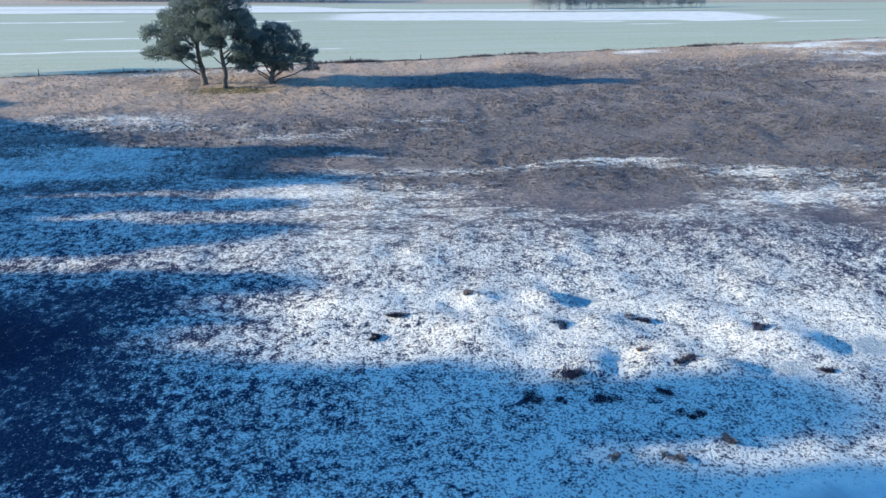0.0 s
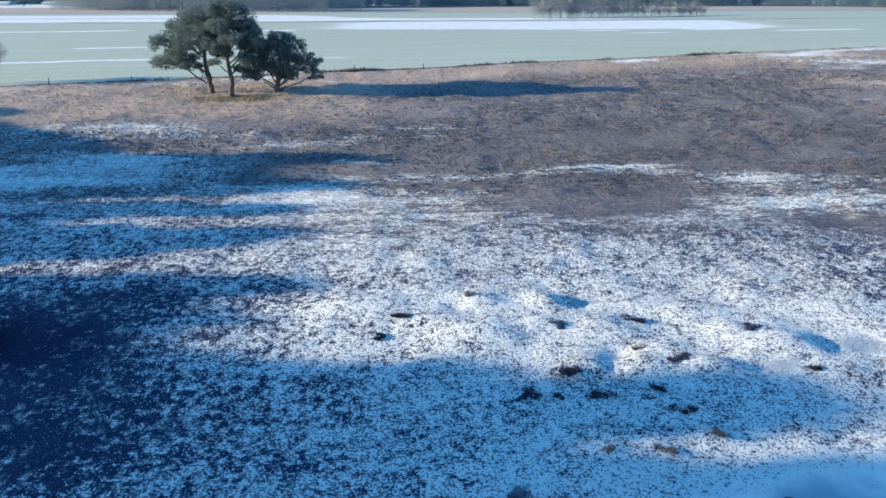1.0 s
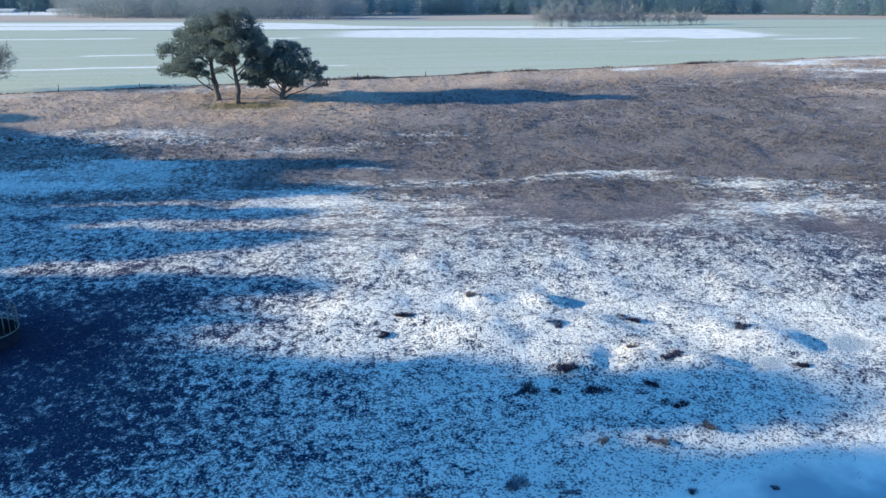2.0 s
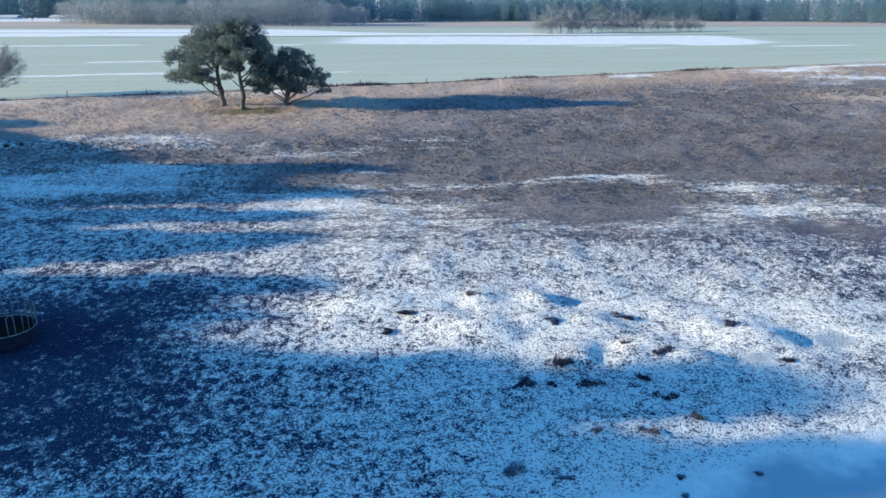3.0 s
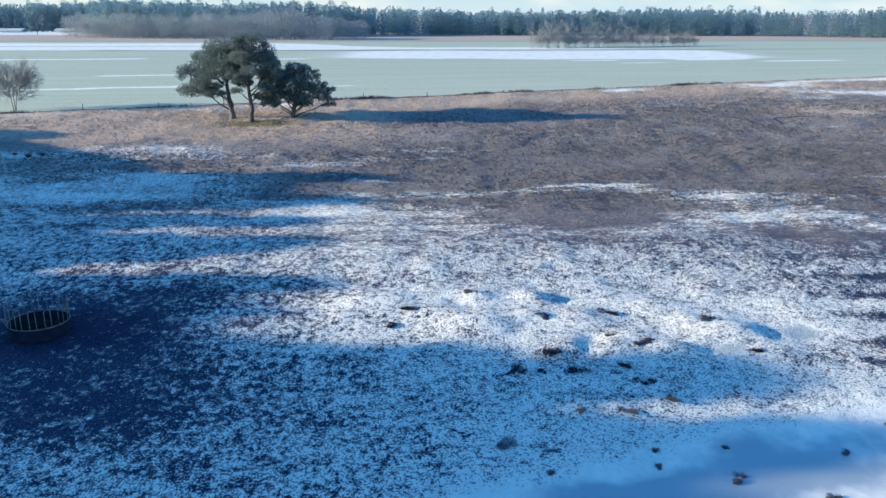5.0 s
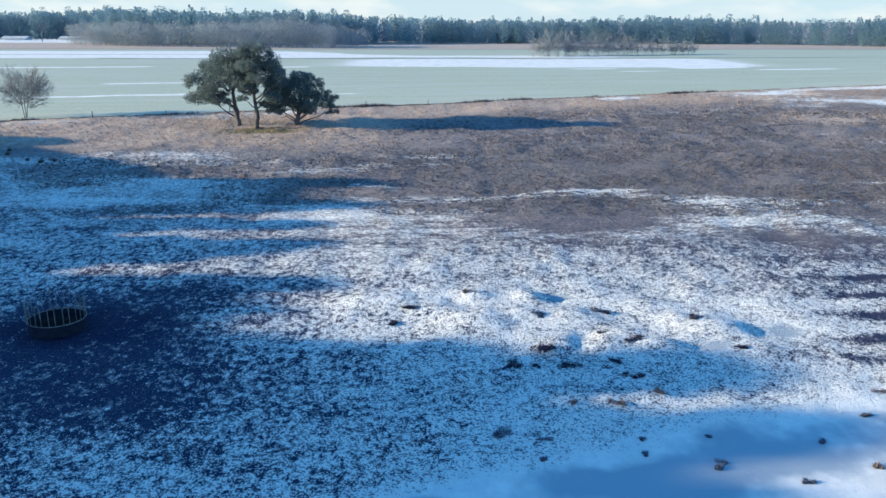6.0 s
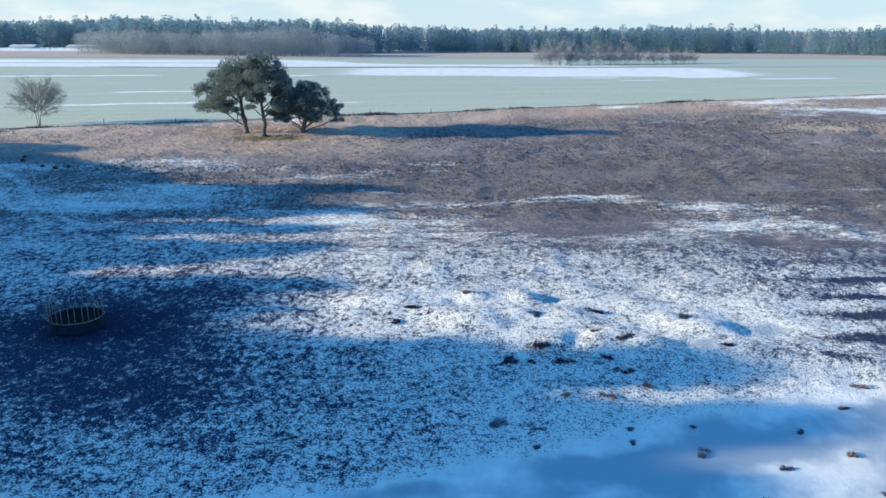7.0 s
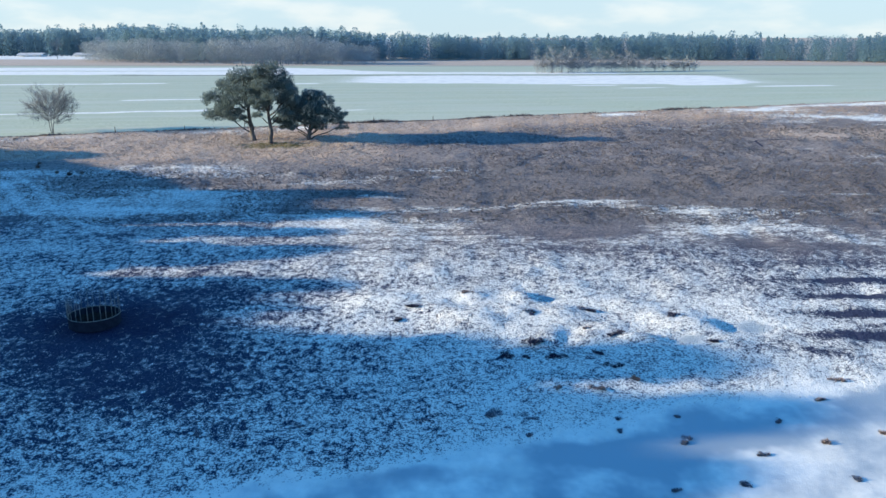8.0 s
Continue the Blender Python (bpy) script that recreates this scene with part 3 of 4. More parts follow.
SIDE_C = pine(-52, 47.0, [(0, 0, 0), (0.1, 0, 1.2), (0.3, 0, 2.4), (0.3, 0, 3.6)], 0.20, LOW, 63, SIDE, SHADE, 20, 3.0, 6)
SLENDER = [(0.1, 0.0, 6.0, 0.5, 0.5), (-0.2, 0.1, 5.3, 0.6, 0.5), (0.2, -0.1, 4.6, 0.65, 0.5), (-0.2, 0.0, 3.8, 0.7, 0.5), (0.2, 0.1, 3.0, 0.7, 0.5), (0.0, -0.1, 2.2, 0.65, 0.5)]
SIDE_D = pine(-52, 31.0, [(0, 0, 0), (0.05, 0, 1.5), (0.0, 0, 3.6), (0.05, 0, 6.0)], 0.15, SLENDER, 64, SIDE, SHADE, 30, 3.0, 6)

# unseen two-row wood, lower along the heath; heights and spires set by shadow tips
rng = random.Random(17)
WOOD = []
CANOPY = ((-16, 12, 14, 15.2, 16.4, 17.8, 18.6, 20.2, 21.2, 22.0, 22.9, 27.6), (11.7, 11.8, 11.6, 11.2, 11.6, 10.8, 10.9, 11.0, 10.0, 9.0, 8.3, 8.3))
for k in range(35):
    wy = -16 + 1.28 * k
    tall = float(np.interp(wy, *CANOPY))
    for row_x in (-44.0, -49.0):
        WOOD.append((row_x + rng.uniform(-1.2, 1.2), wy + rng.uniform(-0.4, 0.4), tall * rng.uniform(0.93, 1.02), rng.choice((0, 1, 1))))
# further along, slim pines; gaps between their tops set where lit streaks fall
SLIM_TOPS = ((27.8, 28.6, 29.1, 30.6, 31.3, 33.2, 33.8, 34.8, 35.3, 36.2, 36.7, 37.4, 38.0, 42.6, 43.4, 46, 50, 55), (8.6, 8.4, 6.3, 6.5, 8.0, 8.0, 6.5, 6.6, 8.1, 7.8, 5.8, 6.0, 8.5, 8.6, 6.6, 6.0, 4.5, 2.4))
for k in range(50):
    wy = 27.8 + 0.55 * k
    tall = float(np.interp(wy, *SLIM_TOPS))
    WOOD.append((-45.0 + rng.uniform(-1.5, 1.5), wy, tall * rng.uniform(0.96, 1.02), 3))
    if k % 3 == 0:
        WOOD.append((-49.0 + rng.uniform(-1.5, 1.5), wy, tall * rng.uniform(0.84, 0.94), 2 if tall < 5 else 3))
for wy, tall in ((42.0, 9.4), (38.3, 9.3), (35.6, 8.8), (32.7, 8.9), (32.2, 8.4), (28.3, 9.0), (25.6, 8.6), (20.6, 12.5), (19.8, 12.7), (19.2, 12.5), (16.8, 13.1), (16.3, 12.9), (15.9, 12.5), (13.3, 12.2)):
    WOOD.append((-45.0 + rng.uniform(-0.6, 0.6), wy, tall, 3))
for wx, wy, tall, kind in WOOD:
    away = -45.0 - wx
    py = wy - 0.061 * away
    size = (tall + 0.225 * away) / (6.0, 6.5, 4.1, 6.4)[kind]
    copy_thing((SIDE_A, SIDE_B, SIDE_C, SIDE_D)[kind], pose(wx, py, float(height(wx, py)) - 0.15, 0, 0, rng.uniform(0, 360)) @ Matrix.Scale(size, 4))


# ---- bare trees ----
def twig(wood, rng, at, way, length, radius, depth):
    """A thin shoot that forks into finer ones."""
    end = at + way * length
    mid = at.lerp(end, 0.5) + Vector((rng.uniform(-1, 1), rng.uniform(-1, 1), rng.uniform(-0.5, 0.5))) * 0.08 * length
    wood.tube([at, mid, end], [radius, radius * 0.8, radius * 0.5], 3)
    for _ in range(3 if depth else 0):
        stray = Vector((rng.gauss(0, 1), rng.gauss(0, 1), rng.gauss(0.25, 0.8)))
        twig(wood, rng, at.lerp(end, rng.uniform(0.3, 1.0)), (way + stray * 0.42).normalized(), length * rng.uniform(0.5, 0.8), radius * 0.7, depth - 1)


def bare_tree(x, y, tall, stems, seed, name, label, group="", mat=TWIG, girth=1.0, wide=0.55, limbs=22, shoots=8, forks=1, rise=0.05, climb=0.0):
    """A leafless tree: short stems, limbs that fan out to a rounded crown, fine shoots on them."""
    rng = random.Random(seed)
    root = thing(name, x, y, label, "tree", group, sink=0.05)
    trunk, crown = Shape(), Shape()
    middle = Vector((0, 0, 0.55 * tall))
    for k in range(stems):
        a = 2 * math.pi * k / stems + rng.uniform(-0.4, 0.4)
        lean = 0.0 if stems == 1 else 0.16
        way = Vector((math.cos(a) * lean, math.sin(a) * lean, 1)).normalized()
        foot = Vector((math.cos(a), math.sin(a), 0)) * (0.0 if stems == 1 else 0.03 * tall)
        stem = [foot + way * tall * q + Vector((rng.uniform(-1, 1), rng.uniform(-1, 1), 0)) * 0.008 * tall for q in (0, 0.12, 0.26, 0.42, 0.58, 0.76)]
        trunk.tube(stem, [tall * girth * q for q in (0.018, 0.014, 0.012, 0.009, 0.006, 0.003)], 7)
        for _ in range(limbs):
            # each limb climbs outwards until it meets the rounded outline of the crown
            start = foot + way * tall * rng.uniform(0.2, 0.64)
            turn, climbs = a + rng.gauss(0, 1.1 if stems > 1 else 9.0), radians(rng.uniform(4, 66))
            d = Vector((math.cos(turn) * math.cos(climbs), math.sin(turn) * math.cos(climbs), math.sin(climbs)))
            scale = Vector((1 / (wide * tall), 1 / (wide * tall), 1 / (0.46 * tall)))
            o, v = (start - middle) * scale, d * scale
            reach = (-o.dot(v) + math.sqrt(max(o.dot(v) ** 2 - v.dot(v) * (o.dot(o) - 1), 0.0))) / v.dot(v)
            tip = start + d * max(reach, 0.1 * tall) * rng.uniform(0.66, 0.9)
            path = bent(start, tip, rng, rise, 0.04, 5)
            thick = tall * girth * 0.0052
            crown.tube(path, [thick * (1 - 0.14 * j) for j in range(6)], 4)
            for _ in range(shoots):
                j = rng.uniform(1.2, 4.99)
                at = path[int(j)].lerp(path[int(j) + 1], j % 1)
                out = (at - middle * 0.8).normalized()
                stray = Vector((rng.gauss(0, 1), rng.gauss(0, 1), rng.gauss(0, 1)))
                twig(crown, rng, at, ((tip - start).normalized() + out * 0.5 + stray * 0.5 + Vector((0, 0, climb))).normalized(), tall * rng.uniform(0.06, 0.12), thick * 0.45, forks)
    part("trunk", trunk, mat, root, soft=True)
    part("crown", crown, mat, root)
    return root


BARE = bare_tree(-34.2, 62.9, 4.25, 3, 4, "bare_tree", "leafless many-stemmed tree at the meadow's edge", wide=0.6, limbs=34, shoots=13, girth=0.6, forks=2, rise=-0.05, climb=0.25)

# saplings on the strip in the meadow
STRIP = "saplings on a strip in the meadow"
# birch twig colour lightened to stand in for haze
HAZE_PALE_TWIG = mottled("haze_pale_birch_twig", (0.40, 0.43, 0.46), (0.50, 0.52, 0.54), 0.4, 0.9, thin=0.5)
SAPLING_A = bare_tree(17.6, 158.4, 3.8, 1, 21, "birch_sapling", "thin leafless birch on a meadow strip", STRIP, HAZE_PALE_TWIG, 0.36, 0.30, 16, 8)
SAPLING_B = bare_tree(18.4, 158.9, 2.9, 2, 22, "birch_sapling", "thin leafless birch on a meadow strip", STRIP, HAZE_PALE_TWIG, 0.36, 0.30, 16, 8)
rng = random.Random(31)
for k in range(210):
    q = rng.random() ** 0.95
    sx, sy = 17.2 + 35 * q + rng.uniform(-0.5, 0.5), 158 + 9.4 * q + rng.uniform(-0.8, 1.4)
    size = (1.45 - 0.5 * q) * rng.uniform(0.6, 1.1)
    copy_thing(rng.choice((SAPLING_A, SAPLING_B)), pose(sx, sy, float(height(sx, sy)) - 0.05, 0, 0, rng.uniform(0, 360)) @ Matrix.Scale(size, 4))


# ---- far woods ----
def wood_line(x):
    return np.interp(x, (-330, -120, -105, -80, -30, -22, -16, 3, 60, 95, 136, 330), (298, 294, 226, 216, 204, 206, 242, 246, 243, 238, 206, 188))


def far_wood(name, label, mat, xs, keep, tall, slim, count, seed, bare, line):
    rng = np.random.RandomState(seed)
    x = rng.uniform(xs[0], xs[1], count)
    y = line(x) + rng.uniform(0, 1, count) ** 1.3 * 26
    ok = keep(x, y)
    x, y = x[ok], y[ok]
    z = height(x, y)
    tops = tall(x) * (0.78 + 0.26 * rng.rand(len(x)) + 0.16 * (rng.rand(len(x)) > 0.93)) * (0.80 + 0.4 * fbm(x, y, 22, 3))
    if bare:
        tops = tops * (0.62 + 0.75 * fbm(x + 40, y, 15, 2))
    verts, blades = [], 330 if bare else 350
    for px, py, pz, h in zip(x, y, z, tops):
        u = rng.rand(blades)
        if bare:
            level, reach = h * (0.06 + 0.94 * u ** 0.8), h * 0.34 * np.sin(np.pi * np.clip(0.12 + 0.86 * u, 0, 1)) ** 0.7
        else:
            conical = rng.rand() < 0.4
            level = h * (0.05 + 0.95 * u)
            reach = h * slim * ((1 - u) ** 0.8 + 0.05 if conical else np.sin(np.pi * np.clip(0.10 + 0.82 * u, 0, 1)) ** 0.8)
        a, q = rng.uniform(0, 2 * np.pi, blades), np.sqrt(rng.rand(blades))
        cx, cy, cz = px + np.cos(a) * reach * q, py + np.sin(a) * reach * q, pz + level
        size = h * (0.016 if bare else 0.027) * rng.uniform(0.6, 1.4, blades)
        b = rng.uniform(0, 2 * np.pi, blades)
        if bare:
            tipx, tipy, tipz, w = np.cos(a) * size * 2.2, np.sin(a) * size * 2.2, size * 3.2, 0.24
            dx, dy, dz = np.cos(b) * size * w, np.sin(b) * size * w, rng.uniform(-0.5, 0.5, blades) * size * w
        else:
            # flat sprays turned edge-on to the sun, for an even hazy tone
            level_way = rng.normal(0, 0.4, blades)
            tipx, tipy, tipz = rng.normal(0, 0.35, blades) * size, np.sin(a) * size * 1.2, size * rng.uniform(-0.5, 1.4, blades)
            dx, dy, dz = np.cos(level_way) * size * 0.8, np.sin(level_way) * size * 0.8, rng.uniform(-0.2, 0.2, blades) * size
        tri = np.stack([np.stack([cx - dx, cy - dy, cz - dz], 1), np.stack([cx + dx, cy + dy, cz + dz], 1), np.stack([cx + tipx, cy + tipy, cz + tipz], 1)], 1)
        verts.append(tri.reshape(-1, 3))
        r, th = 0.009 * h, h * (0.75 if bare else 0.5)
        lean = rng.uniform(-0.03, 0.03) * h
        verts.append(np.array([(px - r, py, pz - 0.3), (px + r, py, pz - 0.3), (px + lean, py, pz + th), (px, py - r, pz - 0.3), (px, py + r, pz - 0.3), (px + lean, py, pz + th)]))
    v = np.concatenate(verts)
    me = bpy.data.meshes.new(name)
    me.vertices.add(len(v))
    me.vertices.foreach_set("co", v.ravel())
    me.loops.add(len(v))
    me.loops.foreach_set("vertex_index", np.arange(len(v)))
    me.polygons.add(len(v) // 3)
    me.polygons.foreach_set("loop_start", np.arange(len(v) // 3) * 3)
    me.update(calc_edges=True)
    me.materials.append(mat)
    return tagged(new(name, me), label, "forest", kind="stuff")


far_wood("pine_forest", "dense far wood of pines, colour blued for haze", HAZED_NEEDLES, (-235, 205), lambda x, y: x < 400,
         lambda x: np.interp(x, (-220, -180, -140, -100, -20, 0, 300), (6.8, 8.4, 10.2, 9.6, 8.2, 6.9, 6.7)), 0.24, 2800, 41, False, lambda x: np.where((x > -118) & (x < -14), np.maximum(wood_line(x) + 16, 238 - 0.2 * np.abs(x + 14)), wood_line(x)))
far_wood("bare_woodland", "leafless far woodland, colour greyed for haze", HAZED_TWIGS, (-112, -20), lambda x, y: y < wood_line(x) + 16,
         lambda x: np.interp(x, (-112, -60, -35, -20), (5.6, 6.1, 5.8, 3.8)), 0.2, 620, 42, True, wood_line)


# ---- ring feeder ----
def ring_feeder(x, y, radius):
    root = thing("ring_feeder", x, y, "round galvanised cattle feeder with tall hoops on muddy ground", "feeder", sink=0.04)
    wall, rim, hay = Shape(), Shape(), Shape()
    n = 40
    for r0, r1, z0, z1 in ((radius, radius - 0.015, 0.0, 0.44),):
        pts = [(r * math.cos(a), r * math.sin(a), z) for a in (2 * math.pi * k / n for k in range(n)) for r, z in ((r0, z0), (r0, z1), (r1, z1), (r1, z0))]
        faces = []
        for k in range(n):
            q, w = 4 * k, 4 * ((k + 1) % n)
            faces += [(q, w, w + 1, q + 1), (q + 1, w + 1, w + 2, q + 2), (q + 2, w + 2, w + 3, q + 3), (q + 3, w + 3, w, q)]
        wall.add(pts, faces)
    part("side_sheet", wall, SHEET, root, "sheet-metal band, shade put into its dark colour", soft=False)
    for level, name in ((0.45, "upper_rail"),):
        ring = Shape()
        pts = [((radius + 0.012) * math.cos(a), (radius + 0.012) * math.sin(a), level) for a in (2 * math.pi * k / n for k in range(n + 1))]
        ring.tube(pts, [0.018] * len(pts), 6)
        part(name, ring, STEEL, root, soft=True)
    count = 13
    for k in range(count):
        hoop = Shape()
        a0, a1 = 2 * math.pi * (k + 0.14) / count, 2 * math.pi * (k + 0.58) / count
        p = lambda a, z: Vector((radius * math.cos(a), radius * math.sin(a), z))
        am = (a0 + a1) / 2
        top = 1.20 + 0.05 * math.sin(5.0 * k)
        pts = [p(a0, 0.44), p(a0, 0.85), p(a0, top - 0.10), p(a0 * 0.8 + a1 * 0.2, top - 0.02), p(am, top), p(a0 * 0.2 + a1 * 0.8, top - 0.02), p(a1, top - 0.10), p(a1, 0.85), p(a1, 0.44)]
        hoop.tube(pts, [0.016] * len(pts), 6)
        part("hoop", hoop, STEEL, root, soft=True)
    rng = random.Random(77)
    for _ in range(420):
        a, q = rng.uniform(0, 2 * math.pi), math.sqrt(rng.random()) * (radius - 0.12)
        hay.tuft(rng, (q * math.cos(a), q * math.sin(a), 0.05 + 0.22 * (1 - q / radius)), 0.22, 5, 0.02, 2.2)
    part("hay", hay, HAY, root, "dark remains of hay")
    return root


ring_feeder(-14.9, 26.3, 1.04)


# ---- fence posts at the edge of the heath ----
POSTS = "fence posts along the ditch"


def fence_post(x, y, tall, lean):
    root = thing("fence_post", x, y, "thin weathered wooden fence post by the ditch", "post", POSTS, sink=0.15)
    root.matrix_basis = root.matrix_basis @ pose(0, 0, 0, lean, lean * 0.6, 0)
    wood, cap = Shape(), Shape()
    wood.tube([(0, 0, 0), (0, 0, tall * 0.5), (0.004, 0, tall)], [0.032, 0.031, 0.029], 7)
    cap.tube([(0.004, 0, tall), (0.004, 0, tall + 0.03)], [0.028, 0.012], 7)
    part("shaft", wood, POST, root, soft=True)
    part("pointed_top", cap, POST, root)


rng = random.Random(5)
for k in range(9):
    fx = -44 + 5.3 * k + rng.uniform(-0.3, 0.3)
    fy = float(edge_of_heath(np.array([fx]))[0]) - 0.4
    if abs(fx + 34.2) > 1.0:
        fence_post(fx, fy, rng.uniform(0.5, 0.62), rng.uniform(-5, 5))


# ---- tussocks and low plants ----
TUSSOCKS = "dark tussocks standing out of the snow"


def tussock(x, y, wide, tall, seed, mat, label):
    rng, tall, wide = random.Random(seed), tall * 0.5, wide * (0.9 if y < float(ice_line(x)) else 1.25)
    root = thing("grass_tussock", x, y, label, "tussock", TUSSOCKS, turn=rng.uniform(0, 360), sink=0.03)
    mound, blades = Shape(), Shape()
    n, rings = 12, 4
    pts = [(0, 0, tall * 0.30)]
    for r in range(1, rings + 1):
        q = r / rings
        for k in range(n):
            a = 2 * math.pi * k / n
            w = wide * 0.25 * q * (0.85 + 0.75 * noise.noise(Vector((math.cos(a) * 1.3, math.sin(a) * 1.3, seed * 3.1))))
            pts.append((1.25 * w * math.cos(a), 0.8 * w * math.sin(a), tall * 0.30 * (1 - q ** 1.7) - 0.02 * q))
    faces = [(0, 1 + k, 1 + (k + 1) % n) for k in range(n)]
    for r in range(rings - 1):
        b = 1 + r * n
        faces += [(b + k, b + n + k, b + n + (k + 1) % n, b + (k + 1) % n) for k in range(n)]
    mound.add(pts, faces)
    clumps = [(rng.uniform(-0.36, 0.36) * wide, rng.uniform(-0.2, 0.2) * wide, rng.uniform(0.10, 0.24) * wide) for _ in range(6)]
    for _ in range(170):
        cx, cy, reach = rng.choice(clumps)
        a, q = rng.uniform(0, 2 * math.pi), math.sqrt(rng.random()) * reach
        blades.tuft(rng, (cx + q * math.cos(a), cy + 0.7 * q * math.sin(a), 0.0), tall * 1.5 * (1 - 0.55 * q / reach), 4, 0.015, 1.1)
    part("mound", mound, mat, root, soft=True)
    tagged(part("grass", blades, mat, root), kind="stuff")


BLUE_GREY = "small blue-grey sedge tussock standing in smooth snow"
DARK, REDDISH = "low dark heather tussock rising from thin snow", "low russet grass tussock rising from thin snow"
for k, (tx, ty, wide, tall, mat) in enumerate((
        (3.7, 24.7, 0.95, 0.30, SHADE_BLUE_GRASS), (2.3, 23.6, 0.95, 0.30, SHADE_BLUE_GRASS), (7.1, 25.2, 0.95, 0.32, SHADE_BLUE_GRASS), (10.0, 27.0, 1.0, 0.32, SHADE_BLUE_GRASS), (4.5, 23.5, 0.75, 0.26, SHADE_BLUE_GRASS),
        (3.7, 27.2, 0.8, 0.3, SHADE_BLUE_GRASS), (1.9, 19.8, 0.85, 0.32, SHADE_BLUE_GRASS), (7.1, 21.6, 0.5, 0.2, RUSSET), (7.9, 18.1, 0.7, 0.34, SHADE_BLUE_GRASS), (6.0, 19.3, 0.4, 0.24, SHADE_BLUE_GRASS),
        (6.2, 23.8, 0.6, 0.24, SHADE_BLUE_GRASS), (-8.2, 18.6, 0.6, 0.24, SHADE_BLUE_GRASS), (-0.7, 19.2, 0.45, 0.2, SHADE_BLUE_GRASS), (-1.5, 28.1, 1.0, 0.22, SHADE_BLUE_GRASS), (-2.0, 26.8, 0.4, 0.26, SHADE_BLUE_GRASS),
        (6.2, 27.7, 0.7, 0.26, SHADE_BLUE_GRASS), (10.9, 24.7, 0.5, 0.26, SHADE_BLUE_GRASS), (11.4, 19.3, 0.5, 0.22, SHADE_BLUE_GRASS), (4.2, 21.2, 0.55, 0.2, RUSSET), (5.5, 21.2, 0.6, 0.2, RUSSET),
        (8.0, 19.4, 0.3, 0.2, SHADE_BLUE_GRASS), (12.5, 18.0, 0.55, 0.26, RUSSET), (13.4, 20.6, 0.5, 0.22, RUSSET), (10.2, 17.4, 0.5, 0.28, SHADE_BLUE_GRASS), (9.2, 15.9, 0.55, 0.28, SHADE_BLUE_GRASS),
        (12.6, 16.2, 0.5, 0.26, SHADE_BLUE_GRASS), (7.0, 15.6, 0.5, 0.26, SHADE_BLUE_GRASS), (14.6, 22.0, 0.8, 0.24, RUSSET), (-4.8, 18.9, 0.5, 0.2, SHADE_BLUE_GRASS), (2.9, 18.4, 0.3, 0.2, SHADE_BLUE_GRASS), (14.6, 18.6, 0.5, 0.22, RUSSET),
        (-29.2, 50.3, 0.16, 0.5, HEATHER), (-27.3, 49.2, 0.14, 0.45, HEATHER), (-26.2, 48.7, 0.15, 0.6, HEATHER), (-25.6, 49.3, 0.13, 0.5, HEATHER), (-29.6, 51.4, 0.14, 0.45, HEATHER), (-29.0, 43.6, 0.7, 0.4, SHADE_BLUE_GRASS), (6.4, 22.8, 0.75, 0.22, SHADE_BLUE_GRASS), (5.9, 18.6, 0.35, 0.22, SHADE_BLUE_GRASS), (3.0, 19.3, 0.35, 0.2, SHADE_BLUE_GRASS), (3.2, 23.4, 0.4, 0.2, SHADE_BLUE_GRASS), (1.0, 29.3, 0.6, 0.2, RUSSET), (6.0, 26.0, 0.5, 0.2, RUSSET))):
    # tussocks nearest the camera take the lighter blue-grey tone
    if mat == SHADE_BLUE_GRASS and ty < 20.5:
        mat, tall = BLUE_GREY_GRASS, tall * 0.75
    tussock(tx, ty, wide, tall, 100 + k, mat, REDDISH if mat == RUSSET else BLUE_GREY if mat == BLUE_GREY_GRASS else DARK)


def low_plants(name, label, mat, x, y, length, blades, width, seed, lean=0.9):
    """Small tufts of blades, too many to count, joined into one mesh."""
    rng = np.random.RandomState(seed)
    n = len(x)
    z = height(x, y) - 0.02
    x, y, z, length = (np.repeat(v, blades) for v in (x, y, z, np.broadcast_to(length, n) * rng.uniform(0.6, 1.3, n)))
    m = len(x)
    a, w = rng.uniform(0, 2 * np.pi, m), rng.uniform(0.1, lean, m)
    foot = np.stack([x + np.cos(a) * 0.04, y + np.sin(a) * 0.04, z], 1)
    way = np.stack([np.cos(a) * w, np.sin(a) * w, rng.uniform(0.5, 1, m)], 1) * length[:, None]
    side = np.stack([-np.sin(a), np.cos(a), 0 * a], 1) * width
    v = np.stack([foot - side, foot + side, foot + way], 1).reshape(-1, 3)
    me = bpy.data.meshes.new(name)
    me.vertices.add(len(v))
    me.vertices.foreach_set("co", v.ravel())
    me.loops.add(len(v))
    me.loops.foreach_set("vertex_index", np.arange(len(v)))
    me.polygons.add(m)
    me.polygons.foreach_set("loop_start", np.arange(m) * 3)
    me.update(calc_edges=True)
    me.materials.append(mat)
    return tagged(new(name, me), label, "plants", kind="stuff")


rng = np.random.RandomState(12)
x, y = rng.uniform(-22, 24, 110000), rng.uniform(17.5, 42, 110000)
keep = (fbm(x, y, 0.45, 2) > 0.32 + 0.42 * np.clip(snow_cover(x, y), 0, 1)) & (y > ice_line(x) + rng.uniform(-1.4, 0.6, 110000)) & (rng.rand(110000) < 0.40 - 0.25 * smooth(-2, -8, x) * smooth(31, 35, y))
low_plants("winter_grass", "dark grass, shade blue in its colour, poking through thin snow", SHADE_BLUE_GRASS, x[keep], y[keep], 0.05, 5, 0.017, 1, 1.6)
x, y = rng.uniform(-34, 40, 70000), rng.uniform(39, 66, 70000)
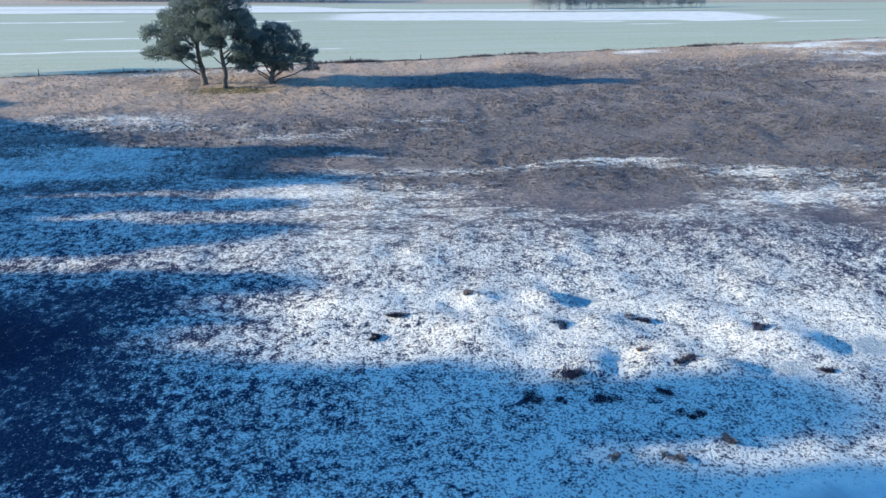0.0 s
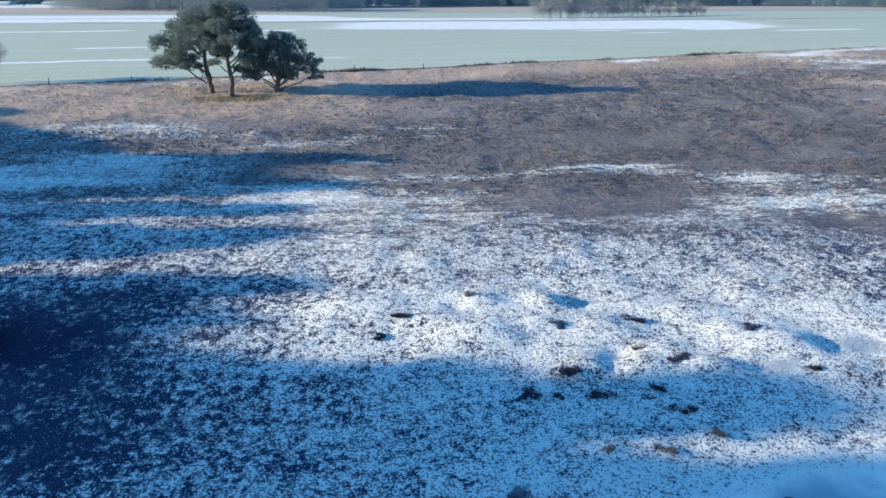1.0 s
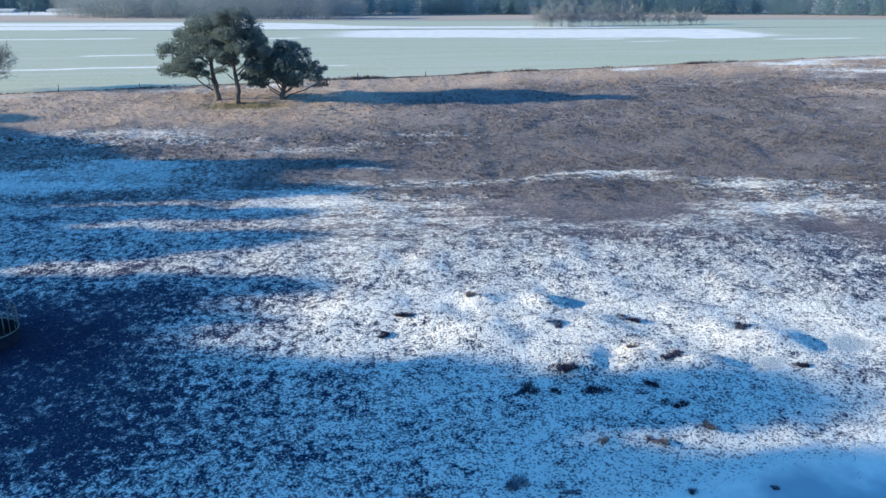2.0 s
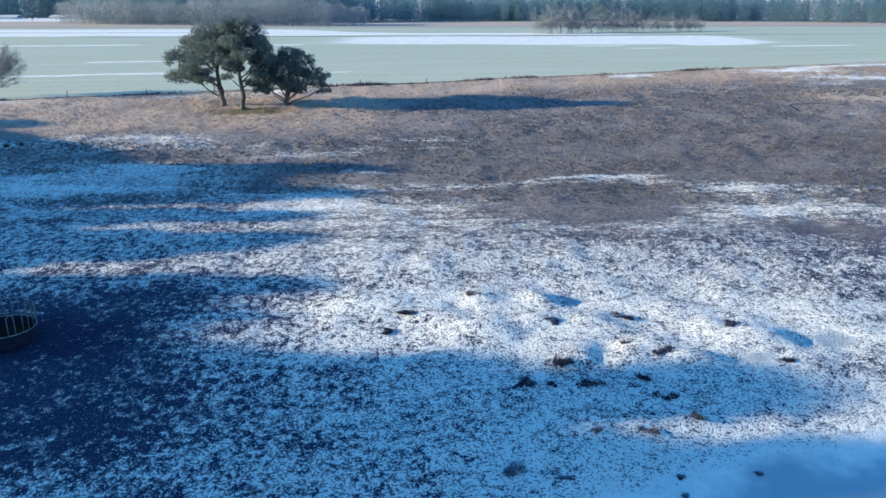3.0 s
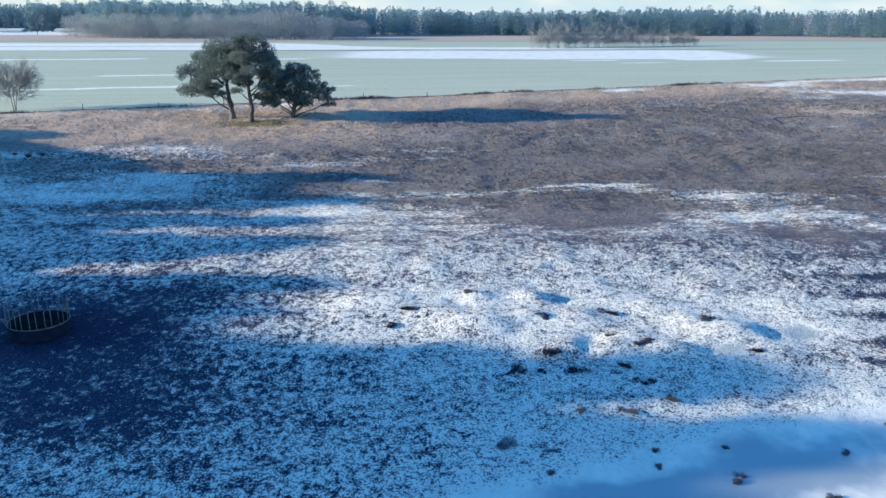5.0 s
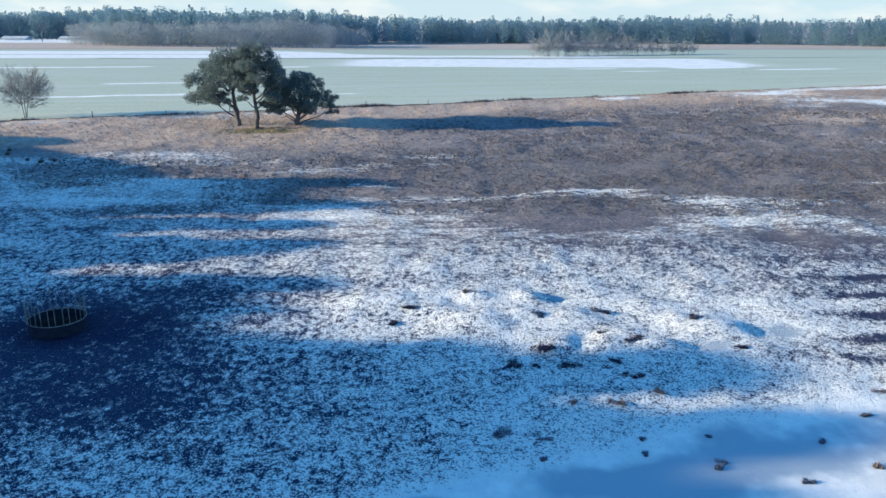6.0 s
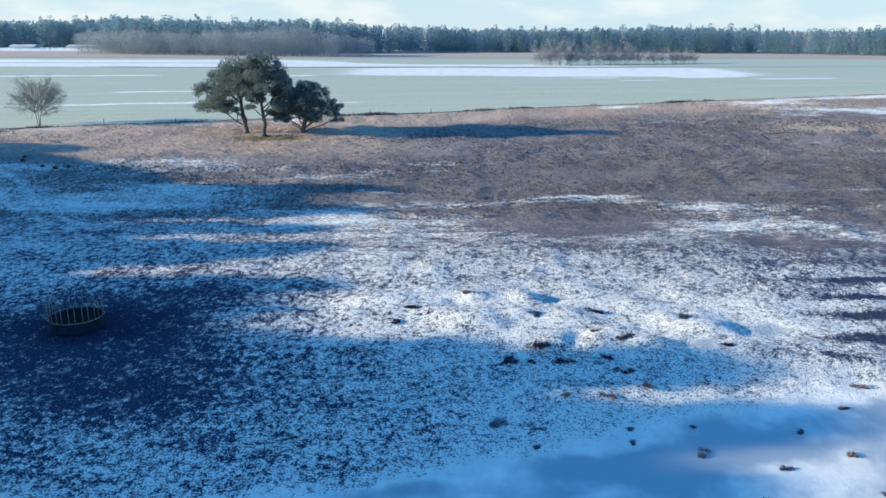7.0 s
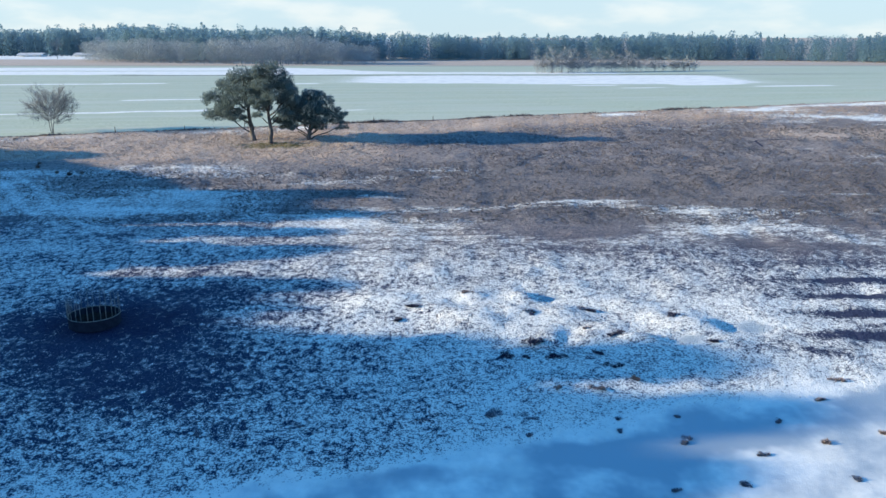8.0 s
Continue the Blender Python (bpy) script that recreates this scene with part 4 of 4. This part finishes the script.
keep = (snow_cover(x, y) < 0.45) & (y < edge_of_heath(x) - 5 - 3 * rng.rand(70000)) & (fbm(x * 0.5, y, 1.8, 3) > rng.uniform(0.2, 0.66, 70000)) & ((x > -4 + rng.normal(0, 4, 70000) + 8 * (fbm(x, y, 7, 3) - 0.5)) | (y < 50.5 + rng.normal(0, 0.8, 70000)))
low_plants("heather_plants", "low dark brown heather on the heath", HEATHER, x[keep], y[keep], 0.10, 6, 0.026, 2, 1.2)
x, y = rng.uniform(-42, 52, 60000), rng.uniform(48, 78, 60000)
d = y - edge_of_heath(x)
keep = (d < -0.2) & (snow_cover(x, y) < 0.5) & ((d > -6 - 2 * rng.rand(60000)) | ((x < -3 + 9 * (fbm(x, y, 6, 3) - 0.5) - rng.uniform(0, 8, 60000)) & (y > 51 + 3 * rng.rand(60000)))) & (fbm(x, y, 3.0, 3) > rng.uniform(0.25, 0.6, 60000))
low_plants("dry_moor_grass", "dry tan moor grass along the heath's edge", DRY_GRASS, x[keep], y[keep], 0.11, 6, 0.022, 3, 1.4)

x = rng.uniform(-46, 70, 26000)
y = edge_of_heath(x) + rng.normal(0.1, 0.35, 26000)
keep = fbm(x, y * 0.1, 2.6, 3) > rng.uniform(0.3, 0.72, 26000)
low_plants("ditch_sedge", "dark tufts of sedge along the ditch", HEATHER, x[keep], y[keep], 0.06 + 0.22 * smooth(0.5, 0.75, fbm(x[keep], x[keep] * 0, 3.4, 2)), 5, 0.024, 4, 0.8)


# ---- farm buildings and trees beyond the meadow ----
def shed(x, y, wide, deep, tall, name, label, roof, doors):
    root = thing(name, x, y, label, "building", sink=0.1)
    wall, top = Shape(), Shape()
    wall.box((-wide / 2, -deep / 2, 0), (wide / 2, deep / 2, tall))
    over, up = 0.5, tall + deep * 0.13
    w, q = wide / 2 + over, deep / 2 + over
    top.add([(-w, -q, tall - 0.1), (w, -q, tall - 0.1), (w, 0, up), (-w, 0, up), (-w, q, tall - 0.1), (w, q, tall - 0.1),
             (-w, -q, tall + 0.15), (w, -q, tall + 0.15), (w, 0, up + 0.25), (-w, 0, up + 0.25), (-w, q, tall + 0.15), (w, q, tall + 0.15)],
            [(0, 3, 2, 1), (3, 4, 5, 2), (6, 7, 8, 9), (9, 8, 11, 10), (0, 1, 7, 6), (4, 10, 11, 5), (0, 6, 9, 3), (3, 9, 10, 4), (1, 2, 8, 7), (2, 5, 11, 8)])
    part("wall", wall, PLASTER, root)
    part("roof", top, roof, root)
    for k in range(doors):
        hole = Shape()
        cx = -wide / 2 + wide * (k + 0.5) / doors
        hole.box((cx - 0.7, -deep / 2 - 0.04, 0.6), (cx + 0.7, -deep / 2 + 0.04, 1.9))
        part("window", hole, PANE, root)


shed(-172, 268, 6, 5, 2.0, "farmhouse", "white farmhouse with a dark roof", ROOF_TILE, 2)
# barn walls and roofs are flattened to fit the camera's view
shed(-149, 283, 8, 4, 0.7, "barn", "long barn flattened to fit the view, with a snow-dusted roof", ROOF_SNOW, 0)
shed(-124, 283, 18, 4, 0.7, "barn", "long barn flattened to fit the view, with a snow-dusted roof", ROOF_SNOW, 0)
LANE = "bare trees by the farm lane"
LANE_TREE = bare_tree(-162, 258, 6.6, 1, 51, "bare_lane_tree", "leafless lane tree beyond the meadow", LANE, HAZED_TWIGS, 0.8, 0.34, 26, 8)
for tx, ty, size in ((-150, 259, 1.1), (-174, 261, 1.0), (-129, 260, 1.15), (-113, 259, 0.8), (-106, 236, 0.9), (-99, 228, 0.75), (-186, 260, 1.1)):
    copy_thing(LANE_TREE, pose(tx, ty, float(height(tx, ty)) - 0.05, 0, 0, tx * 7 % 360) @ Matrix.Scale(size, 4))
